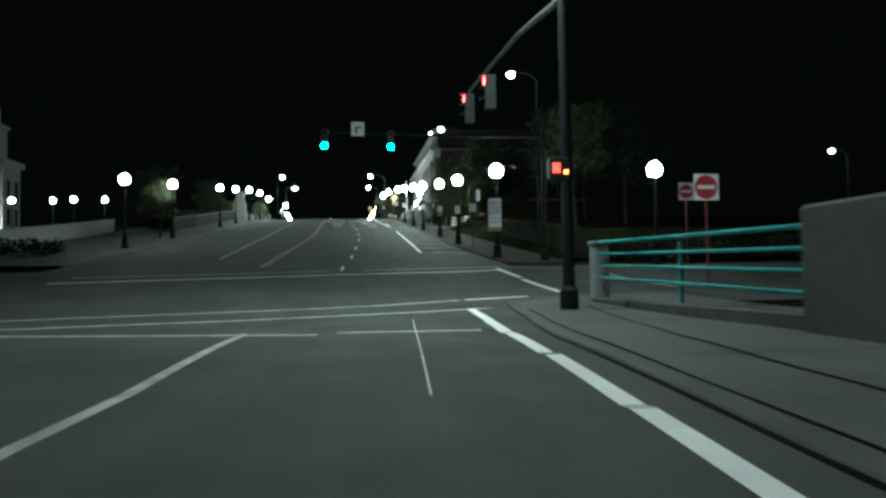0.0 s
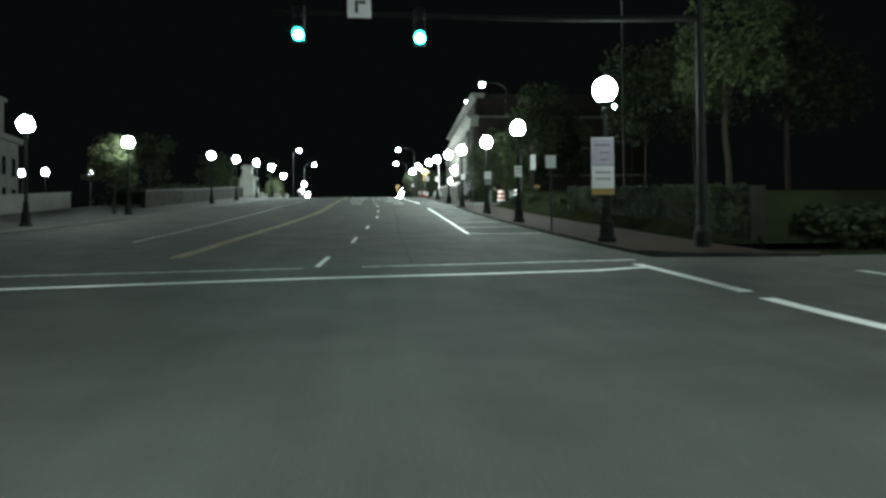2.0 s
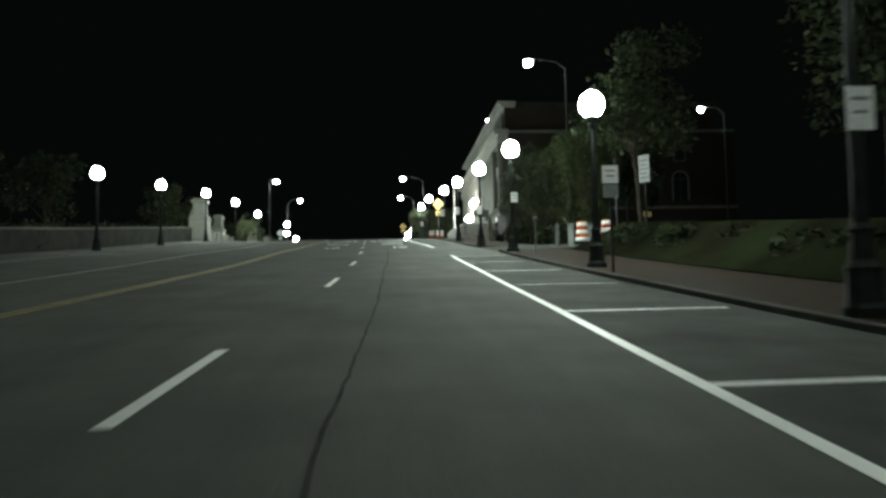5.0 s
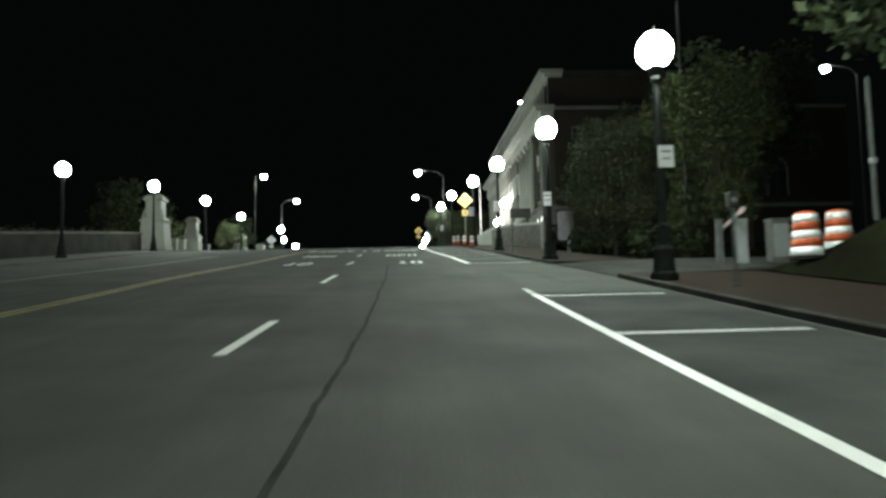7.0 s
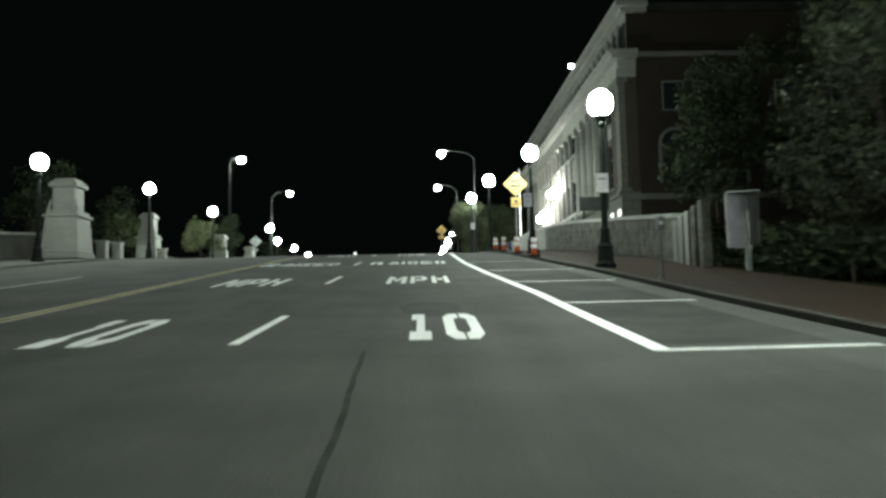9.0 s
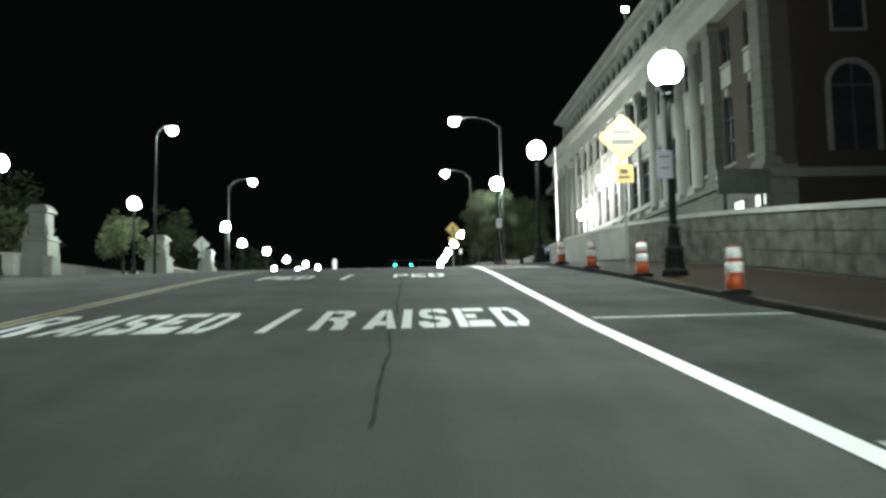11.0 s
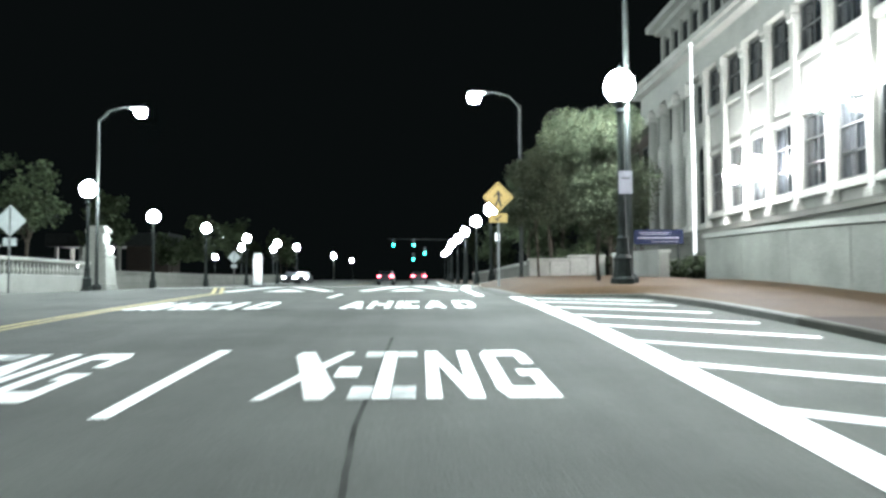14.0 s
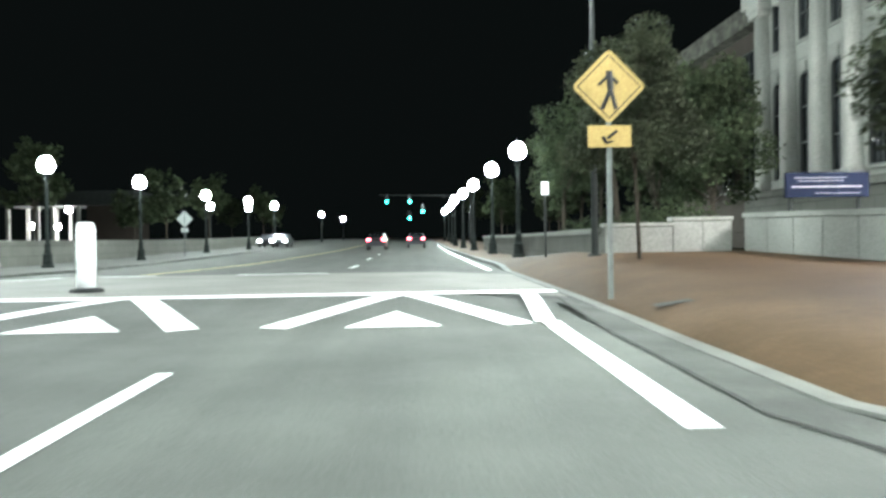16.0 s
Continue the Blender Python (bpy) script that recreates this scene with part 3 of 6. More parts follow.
GLYPH["A"] = [[(0, 0), (0.3, 0), (0.36, 0.15), (0.68, 0.15), (0.63, 0.36), (0.44, 0.36), (0.55, 0.78), (0.55, 1), (0.34, 1)], [(0.72, 0), (1, 0), (0.69, 1), (0.58, 1), (0.58, 0.72)]]
GLYPH["H"] = [STEM, slab_glyph(0.73, 0, 1, 1), slab_glyph(0.34, 0.4, 0.67, 0.64)]
GLYPH["R"] = [STEM, [(0.32, 1), (0.8, 1), (1, 0.86), (1, 0.66), (0.84, 0.5), (0.98, 0.3), (0.95, 0), (0.6, 0), (0.6, 0.28), (0.46, 0.44), (0.32, 0.44), (0.32, 0.6), (0.66, 0.61), (0.68, 0.66), (0.68, 0.8), (0.32, 0.84)]]
GLYPH["S"] = [[(0.47, 1), (0.15, 1), (0, 0.86), (0, 0.6), (0.15, 0.47), (0.47, 0.4), (0.47, 0.58), (0.31, 0.64), (0.31, 0.78), (0.47, 0.8)], [(0.47, 0.22), (0.31, 0.24), (0.31, 0.31), (0, 0.31), (0, 0.13), (0.15, 0), (0.47, 0)],
              [(0.52, 1), (0.85, 1), (1, 0.86), (1, 0.71), (0.7, 0.71), (0.7, 0.78), (0.52, 0.8)], [(0.52, 0.57), (0.85, 0.52), (1, 0.38), (1, 0.14), (0.85, 0), (0.52, 0), (0.52, 0.22), (0.7, 0.24), (0.7, 0.34), (0.52, 0.38)]]
GLYPH["X"] = [[(0, 0), (0.16, 0), (0.55, 0.44), (1, 0.98), (0.84, 1), (0.42, 0.55)], [(0.68, 0), (0.92, 0), (1, 0.16), (0.28, 1), (0.06, 1), (0, 0.9)]]
GLYPH["N"] = [STEM, slab_glyph(0.74, 0, 1, 1), [(0.275, 1), (0.02, 1.0), (0.7, 0), (0.98, 0)]]
GLYPH["G"] = [[(0, 0.14), (0.14, 0), (0.29, 0), (0.29, 1), (0.12, 1), (0, 0.88)], slab_glyph(0.29, 0, 1, 0.17), slab_glyph(0.74, 0.17, 1, 0.5), slab_glyph(0.54, 0.37, 0.74, 0.5),
              [(0.29, 0.85), (0.72, 0.85), (0.74, 0.64), (1, 0.64), (1, 0.88), (0.88, 1), (0.29, 1)]]
GLYPH["M"] = [slab_glyph(0, 0, 0.25, 1), slab_glyph(0.75, 0, 1, 1), [(0.27, 1), (0.27, 0.66), (0.42, 0.28), (0.5, 0.28), (0.5, 0.5)], [(0.73, 1), (0.5, 0.5), (0.51, 0.28), (0.58, 0.28), (0.73, 0.66)]]
GLYPH["I"] = [slab_glyph(0, 0, 1, 1)]
GLYPH["-"] = [slab_glyph(0, 0.38, 1, 0.6)]


def letter(parent, outlines, x0, w, y0, y1, material=PAINT):
    bm = bmesh.new()
    for k, outline in enumerate(outlines):
        verts = []
        for (ax, ay), (bx, by) in zip(outline, outline[1:] + outline[:1]):
            n = max(1, round(abs(by - ay) / 0.34))
            for i in range(n):
                px, py = x0 + (ax + (bx - ax) * i / n) * w, y0 + (ay + (by - ay) * i / n) * (y1 - y0)
                px += 0.006 * noise.noise(Vector((px * 9, py * 4, k)))
                verts.append(bm.verts.new((px, py, gz(px, py) + 0.007 + 0.0006 * k)))
        bm.faces.new(verts)
    bm.normal_update()
    bmesh.ops.triangulate(bm, faces=bm.faces)
    bmesh.ops.recalc_face_normals(bm, faces=bm.faces)
    return part("letter", bm, material, parent)


def word(text, places, dx, y0, y1, serif=False):
    """places: (left edge, width) of each letter in the near lane; dx moves the word to the other lane."""
    ob = new("pavement_word")
    ob.parent = road
    ob["label"] = f"white stencilled word {text} painted on the lane"
    ob.empty_display_size = 0.2
    for c, (x, w) in zip(text, places):
        if c == "I" and serif:
            letter(ob, [slab_glyph(0.36, 0, 0.62, 1)], x + dx, w, y0, y1)
            letter(ob, [slab_glyph(0, 0, 0.34, 0.2), slab_glyph(0.64, 0, 1, 0.2), slab_glyph(0, 0.84, 0.34, 1), slab_glyph(0.64, 0.84, 1, 1)], x + dx, w, y0, y1, WORN)
        else:
            letter(ob, GLYPH[c], x + dx, w, y0, y1)


for text, places, dx, y0, y1 in (("10", ((3.01, 0.26), (3.45, 0.46)), -4.37, 96.75, 99.5),
                                 ("MPH", ((2.30, 0.48), (2.88, 0.42), (3.42, 0.43)), -4.18, 106.4, 109.0),
                                 ("RAISED", ((1.22, 0.47), (1.90, 0.44), (2.40, 0.13), (2.63, 0.41), (3.14, 0.46), (3.71, 0.38)), -4.12, 116.82, 119.1),
                                 ("PED", ((1.97, 0.41), (2.46, 0.41), (2.94, 0.43)), -3.65, 127.67, 129.65),
                                 ("X-ING", ((1.38, 0.57), (1.88, 0.2), (2.07, 0.5), (2.65, 0.43), (3.19, 0.45)), -3.87, 139.5, 141.8),
                                 ("AHEAD", ((1.16, 0.41), (1.64, 0.42), (2.15, 0.43), (2.68, 0.40), (3.23, 0.39)), -3.77, 147.48, 149.66)):
    for shift in (0.0, dx):
        word(text, places, shift, y0, y1, serif="X" in text)

# ---- street lamps with a globe ----
def street_lamp(m, label, glass=GLOBEMAT):
    t = thing("street_lamp", m, label, "street lamp", "globe lamps along the street")
    part("base", lathe([(0.30, 0), (0.30, 0.12), (0.24, 0.18), (0.21, 0.55), (0.23, 0.62), (0.16, 0.72), (0.13, 1.05), (0.16, 1.1), (0.10, 1.18)], 16, flutes=1), IRON, t, smooth=False)
    part("shaft", lathe([(0.095, 1.15), (0.088, 2.2), (0.07, 3.9), (0.065, 4.15)], 16, flutes=1), IRON, t)
    part("capital", lathe([(0.07, 4.12), (0.12, 4.2), (0.09, 4.28), (0.16, 4.4), (0.19, 4.46), (0.12, 4.5)], 14), IRON, t)
    part("globe", lathe([(0.13, 4.48), (0.25, 4.54), (0.34, 4.68), (0.36, 4.84), (0.32, 5.02), (0.21, 5.16), (0.09, 5.22)], 18), glass, t, "glowing white glass globe", smooth=True)
    part("finial", lathe([(0.10, 5.2), (0.06, 5.23), (0.03, 5.27), (0.04, 5.31), (0.005, 5.4)], 10), IRON, t)
    return t


_first = _weak = None
LAMPS = [(8.7, 69.9)] + [(8.5, y) for y in (42.0, 57.1, 83.3, 95.4, 110.0, 124.4)] + [(7.85, 139.5), (7.5, 152.35), (7.1, 182.6), (6.85, 192.0), (6.7, 204.5), (6.6, 216), (6.5, 228.6), (6.8, 242), (7, 257), (7, 273)]
LAMPS += [(-15.2, y) for y in (55.8, 70.7, 96.5, 110.0, 125.2, 140.2, 156.0)] + [(-12.95, 170.2), (-14.8, 184.4), (-14.6, 196), (-15.2, 213), (-14.4, 225.5), (-14.1, 238), (-14.2, 283), (-14.4, 325)]
LAMPS += [(15.57, 36.8), (-30.6, 259), (-21.5, 238), (-18.6, 245), (-36.8, 110), (-40.2, 112), (-46, 113), (-37.5, 126)]
for x, y in LAMPS:
    at = pose(x, y, (upper_z(x, y) if x > 0 else g(y) + KH - 0.02 - fall(x, y)) if -26 < x < 11 else g(y) - 0.08 - 1.4 * min(1.0, max(0.0, (-x - 26) / 12)))
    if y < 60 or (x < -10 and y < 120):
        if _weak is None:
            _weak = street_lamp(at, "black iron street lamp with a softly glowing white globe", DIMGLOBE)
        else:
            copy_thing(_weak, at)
    elif _first is None:
        _first = street_lamp(at, "black iron street lamp with a glowing white globe on the pavement")
    else:
        copy_thing(_first, at)


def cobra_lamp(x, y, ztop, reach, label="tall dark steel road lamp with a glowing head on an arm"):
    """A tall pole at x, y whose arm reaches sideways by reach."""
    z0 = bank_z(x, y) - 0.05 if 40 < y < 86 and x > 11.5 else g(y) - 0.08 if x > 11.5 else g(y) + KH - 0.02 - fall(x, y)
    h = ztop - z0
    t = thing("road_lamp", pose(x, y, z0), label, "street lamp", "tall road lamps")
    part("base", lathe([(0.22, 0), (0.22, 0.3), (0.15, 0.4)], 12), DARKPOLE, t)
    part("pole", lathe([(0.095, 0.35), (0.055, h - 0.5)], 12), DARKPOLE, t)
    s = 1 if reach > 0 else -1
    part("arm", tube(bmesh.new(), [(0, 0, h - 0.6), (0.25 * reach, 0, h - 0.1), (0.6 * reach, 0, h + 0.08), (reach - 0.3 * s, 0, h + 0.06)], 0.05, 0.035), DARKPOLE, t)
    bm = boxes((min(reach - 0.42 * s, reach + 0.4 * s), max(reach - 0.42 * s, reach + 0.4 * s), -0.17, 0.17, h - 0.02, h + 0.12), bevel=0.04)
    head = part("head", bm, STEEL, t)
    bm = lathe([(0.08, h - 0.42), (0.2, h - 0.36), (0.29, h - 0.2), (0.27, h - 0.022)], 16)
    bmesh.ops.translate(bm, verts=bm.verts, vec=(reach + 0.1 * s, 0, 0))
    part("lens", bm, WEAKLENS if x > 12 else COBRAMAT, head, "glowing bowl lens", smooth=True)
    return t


cobra_lamp(7.85, 153.0, 21.9, -2.7)
cobra_lamp(7.0, 167.2, 21.3, -1.9)
cobra_lamp(-13.3, 154.3, 21.9, 0.9)
cobra_lamp(-13.0, 171.4, 21.6, 1.9)
cobra_lamp(15.2, 99.5, 20.9, -2.5)
cobra_lamp(17.0, 65.9, 19.2, -2.2)
cobra_lamp(36.0, 120.2, 23.0, -2.2)
cobra_lamp(63.5, 90.0, 16.7, -2.0)
# unseen lamp added behind the start, brightens the first stretch of road
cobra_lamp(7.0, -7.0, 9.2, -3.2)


# ---- signs ----
def panel(bm, w, h, y, cx=0.0, cz=0.0, t=0.006):
    box(bm, cx - w / 2, cx + w / 2, y - t, y, cz - h / 2, cz + h / 2)
    return bm


def diamond(bm, half, y, cz, t=0.006, r=0.07):
    """A rounded square on its tip."""
    n = 4
    ring = []
    for k in range(4):
        a0 = math.pi / 2 * k
        c = Vector((math.cos(a0), math.sin(a0))) * (half - r * 1.414)
        for i in range(n + 1):
            a = a0 - math.pi / 4 + math.pi / 2 * i / n
            ring.append((c.x + r * math.cos(a), c.y + r * math.sin(a)))
    f = [bm.verts.new((x, y - t, cz + z)) for x, z in ring]
    b = [bm.verts.new((x, y, cz + z)) for x, z in ring]
    bm.faces.new(f)
    bm.faces.new(b[::-1])
    for i in range(len(ring)):
        bm.faces.new((f[i - 1], f[i], b[i], b[i - 1]))
    bmesh.ops.recalc_face_normals(bm, faces=bm.faces)
    return bm


def bars(rows, y, parent, material=None, label=""):
    """Plain bars for unreadable print: (cx, cz, w, h)."""
    for cx, cz, w, h in rows:
        part("print_bar", boxes((cx - w / 2, cx + w / 2, y - 0.003, y, cz - h / 2, cz + h / 2)), material or BLACK, parent, label)


def warning_sign(x, y, zc, half, plaque, label, figure, turn=0):
    """A yellow diamond with a plaque on a steel post. plaque: centre below zc, width, height."""
    z0 = (upper_z(x + 0.3, y) if y > 148 else g(y) + KH - 0.02) + 0.01
    c = zc - z0
    t = thing("warning_sign", pose(x, y, z0 - 0.06, 0, 0, turn), label, "road sign")
    c += 0.06
    part("post", boxes((-0.03, 0.03, 0.0, 0.05, 0, c + half * 0.8)), POSTSTEEL, t)
    d = part("diamond_plate", diamond(bmesh.new(), half, -0.004, c), SIGNYELLOW, t, "yellow diamond plate with a black border")
    bm = bmesh.new()
    for k in range(4):
        a0, a1 = math.pi / 2 * k, math.pi / 2 * (k + 1)
        p, q = Vector((math.cos(a0), math.sin(a0))) * half * 0.84, Vector((math.cos(a1), math.sin(a1))) * half * 0.84
        tube(bm, [(p.x, -0.012, c + p.y), (q.x, -0.012, c + q.y)], 0.008, n=4)
    part("border", bm, BLACK, d)
    figure(c, d)
    dz, w, h = plaque
    p = part("plaque", panel(bmesh.new(), w, h, -0.004, cz=c - dz), SIGNYELLOW, t, "small yellow plaque below")
    if w > 0.55:
        bm = tube(bmesh.new(), [(0.1, -0.014, c - dz + h * 0.25), (-0.03, -0.014, c - dz - h * 0.1)], 0.022, n=4)
        tube(bm, [(-0.09, -0.014, c - dz - h * 0.02), (-0.04, -0.014, c - dz - h * 0.3), (0.05, -0.014, c - dz - h * 0.22)], 0.03, 0.01, n=4)
        part("arrow", bm, BLACK, p, "black slanting arrow")
    else:
        bars([(0, c - dz + h * 0.12, w * 0.4, h * 0.25), (0.0, c - dz - h * 0.2, w * 0.6, h * 0.12)], -0.011, p)
    return t


def raised_text(c, parent):
    bars([(0, c + 0.15, 0.5, 0.14), (0, c - 0.11, 0.6, 0.15)], -0.012, parent)


def walker(c, parent):
    """A plain striding shape of bars."""
    bm = bmesh.new()
    tube(bm, [(0.0, -0.016, c + 0.20), (0.02, -0.016, c - 0.04)], 0.045, n=6)
    tube(bm, [(0.02, -0.016, c - 0.04), (-0.10, -0.016, c - 0.30)], 0.03, n=6)
    tube(bm, [(0.02, -0.016, c - 0.04), (0.09, -0.016, c - 0.30)], 0.03, n=6)
    tube(bm, [(0.0, -0.016, c + 0.15), (-0.14, -0.016, c + 0.02)], 0.022, n=6)
    tube(bm, [(0.01, -0.016, c + 0.15), (0.12, -0.016, c + 0.04)], 0.022, n=6)
    part("symbol", bm, BLACK, parent, "plain black crossing symbol")


warning_sign(8.05, 126.7, 14.6, 0.64, (0.95, 0.5, 0.48), "yellow diamond warning sign with dark print and a plaque", raised_text)
warning_sign(5.07, 158.0, 15.68, 0.5, (0.66, 0.58, 0.29), "yellow diamond crossing sign with a plaque on a steel post", walker)


def back_sign(x, y, zc, half):
    z0 = g(y) + KH - 0.02 - fall(x, y)
    c = zc - z0
    t = thing("warning_sign", pose(x, y, z0), "grey back of a diamond road sign on a thin post", "road sign")
    part("post", boxes((-0.03, 0.03, -0.05, 0.0, 0, c + half * 0.8)), STEEL, t)
    part("diamond_plate", diamond(bmesh.new(), half, 0.012, c), SIGNBACK, t)
    part("plaque", panel(bmesh.new(), 0.5, 0.3, 0.012, cz=c - half - 0.2), SIGNBACK, t)


back_sign(-13.1, 163.7, 15.5, 0.62)
back_sign(-14.3, 204, 15.6, 0.6)


def lamp_sign(x, y, z, w, h, label, rows, yellow=0.0, plate=None):
    """A flat plate strapped to the front of a lamp post."""
    t = thing("parking_sign", pose(x, y, z), label, "sign")
    part("plate", panel(bmesh.new(), w, h, 0.0), plate or SIGNWHITE, t)
    bars(rows, -0.012, t, PRINTGREY)
    if yellow:
        part("upper_plate", panel(bmesh.new(), w - 0.02, h * 0.46, -0.0065, cz=h * 0.25), PALEPLATE, t, "dull violet-white upper half")
        part("lower_plate", panel(bmesh.new(), w, yellow, -0.0065, cz=-h / 2 + yellow / 2), SIGNYELLOW, t, "yellow strip at the foot")
    part("bracket", boxes((-0.04, 0.04, 0.0, 0.30, h * 0.25, h * 0.25 + 0.03), (-0.04, 0.04, 0.0, 0.30, -h * 0.3, -h * 0.3 + 0.03)), STEEL, t)


lamp_sign(8.35, 41.85, 4.65, 0.72, 1.8, "tall white parking sign with a yellow foot on a lamp post", [(0, 0.66, 0.5, 0.06), (0.05, 0.42, 0.28, 0.05), (0.05, 0.2, 0.24, 0.05), (0, 0.02, 0.66, 0.03), (0, -0.2, 0.5, 0.05), (0, -0.4, 0.46, 0.05)], 0.2)
lamp_sign(8.42, 95.2, 9.96, 0.28, 0.5, "small white parking sign on a lamp post", [(0, 0.12, 0.24, 0.05), (0, -0.05, 0.2, 0.04)])
lamp_sign(8.57, 83.1, 9.0, 0.32, 0.46, "small white parking sign on a lamp post", [(0, 0.1, 0.2, 0.045), (0, -0.05, 0.17, 0.035)])
lamp_sign(8.45, 56.9, 6.3, 0.36, 0.55, "small white parking sign on a lamp post", [(0, 0.12, 0.24, 0.05), (0, -0.05, 0.2, 0.04)])
lamp_sign(8.42, 109.8, 11.75, 0.36, 0.56, "small white parking sign on a lamp post", [(0, 0.12, 0.24, 0.05)])
lamp_sign(7.55, 152.15, 15.35, 0.33, 0.55, "small pale parking sign on a lamp post", [(0, 0.1, 0.22, 0.05)], plate=PALEPLATE)
lamp_sign(8.3, 124.2, 13.4, 0.38, 0.64, "pale violet sign plate on a lamp post", [(0, 0.18, 0.24, 0.05), (0, -0.08, 0.2, 0.04)], plate=PALEPLATE)


def post_sign(name, x, y, zc, w, h, label, kind):
    z0 = g(y) + 0.1
    c = zc - z0
    t = thing(name, pose(x, y, z0), label, "road sign")
    part("post", boxes((-0.03, 0.03, 0.0, 0.05, -0.1, c + h / 2)), DULLRED if kind == "red" else DARKPOLE, t)
    p = part("plate", panel(bmesh.new(), w, h, -0.004, cz=c), SIGNBACK if kind == "back" else SIGNWHITE, t)
    if kind == "red":
        bm = bmesh.new()
        n = 20
        f = [bm.verts.new((w * 0.46 * math.cos(2 * math.pi * k / n), -0.012, c + w * 0.46 * math.sin(2 * math.pi * k / n))) for k in range(n)]
        bm.faces.new(f)
        part("red_disc", bm, SIGNRED, p, "red disc")
        part("bar", panel(bmesh.new(), w * 0.7, h * 0.14, -0.014, cz=c), SIGNWHITE, p, "white bar")
    elif kind == "two":
        bars([(0, c + h * 0.2, w * 0.6, h * 0.09), (0, c - h * 0.1, w * 0.5, h * 0.09)], -0.012, p, PRINTGREY)
        part("lower_plate", panel(bmesh.new(), w * 0.95, h * 0.72, -0.003, cz=c - h * 0.95), SIGNBACK, t, "dull grey plate")
    elif kind == "white":
        bars([(0, c + h * 0.2, w * 0.6, h * 0.1), (0, c - h * 0.1, w * 0.5, h * 0.1)], -0.012, p)


post_sign("no_entry_sign", 12.17, 24.4, 4.09, 0.88, 0.88, "white square no-entry sign with a red disc on a red post", "red")
post_sign("no_entry_sign", 16.55, 35.4, 5.2, 0.75, 0.85, "white square no-entry sign with a red disc on a red post", "red")
post_sign("kerb_sign", 8.16, 48.24, 5.64, 0.42, 0.5, "small grey-backed kerbside sign on a dark post", "back")
post_sign("kerb_sign", 8.4, 67.3, 7.3, 0.42, 0.46, "white kerbside parking sign above a dull second plate", "two")

post_sign("kerb_sign", 6.3, 170.5, 15.2, 0.22, 0.38, "small white parking sign on a dark post", "white")

# blue entrance sign on two posts
t = thing("entrance_sign", pose(13.1, 167.4, g(167.4) + 0.2), "dark blue entrance sign with pale lines of print", "sign")
part("board", boxes((-1.1, 1.1, -0.05, 0.05, 1.65, 2.3), bevel=0.01), SIGNBLUE, t)
bars([(-0.17, 2.16, 1.4, 0.014), (-0.17, 2.08, 1.2, 0.012), (-0.02, 1.93, 1.85, 0.032), (0.27, 1.76, 1.2, 0.012)], -0.053, t, PRINTGREY, "pale bar of print")
for x in (-0.9, 0.9):
    part("post", boxes((x - 0.04, x + 0.04, 0.06, 0.14, -0.2, 2.2)), DARKPOLE, t)


# ---- traffic signals ----
def signal_head(parent, x, y, z, lit, material, face=-1, axis="y"):
    bm = boxes((x - 0.17, x + 0.17, y - 0.1, y + 0.12, z - 0.53, z + 0.53), bevel=0.02)
    h = part("signal_head", bm, HOUSING, parent)
    for k, dz in enumerate((0.35, 0, -0.35)):
        on = k == lit
        bm = bmesh.new()
        n = 16
        if axis == "y":
            yy = y + face * 0.125
            f = [bm.verts.new((x + 0.14 * math.cos(2 * math.pi * i / n), yy, z + dz + 0.14 * math.sin(2 * math.pi * i / n))) for i in range(n)]
        else:
            f = [bm.verts.new((x + face * 0.19, y + 0.14 * math.cos(2 * math.pi * i / n), z + dz + 0.14 * math.sin(2 * math.pi * i / n))) for i in range(n)]
        bm.faces.new(f)
        part("lens", bm, material if on else GLASS, h, "glowing lens" if on else "")
        bm = bmesh.new()
        if axis == "y":
            pts = [(x + 0.16 * math.cos(a), z + dz + 0.16 * math.sin(a)) for a in [math.pi * i / 8 for i in range(9)]]
            for (xa, za), (xb, zb) in zip(pts, pts[1:]):
                y0, y1 = y + face * 0.1, y + face * 0.3
                bm.faces.new([bm.verts.new(p) for p in ((xa, y0, za), (xb, y0, zb), (xb, y1, zb), (xa, y1, za))])
        else:
            box(bm, min(x + face * 0.18, x + face * 0.34), max(x + face * 0.18, x + face * 0.34), y - 0.15, y + 0.15, z + dz + 0.14, z + dz + 0.155)
        part("hood", bm, HOUSING, h)


zg = g(38.4) + KH
t = thing("traffic_signal", pose(0, 0, 0), "dark mast-arm traffic signal over the junction showing green", "traffic light")
bm = lathe([(0.24, zg - 0.02), (0.24, zg + 0.5), (0.14, zg + 0.7), (0.10, 9.0)], 14, at=(10.53, 39.47))
part("pole", bm, DARKPOLE, t)
part("mast_arm", tube(bmesh.new(), [(10.53, 39.47, 8.6), (6, 40.2, 8.75), (0, 40.3, 8.85), (-1.6, 40.3, 8.85)], 0.10, 0.05), DARKPOLE, t)
signal_head(t, 2.52, 40.2, 8.45, 2, GREENLIT)
signal_head(t, -0.92, 40.2, 8.5, 2, GREENLIT)
p = part("turn_sign", panel(bmesh.new(), 0.68, 0.74, 40.15, 0.8, 9.05), SIGNWHITE, t, "white turn sign on the mast arm")
bars([(0.72, 9.0, 0.09, 0.36), (0.88, 9.13, 0.2, 0.09)], 40.14, p)

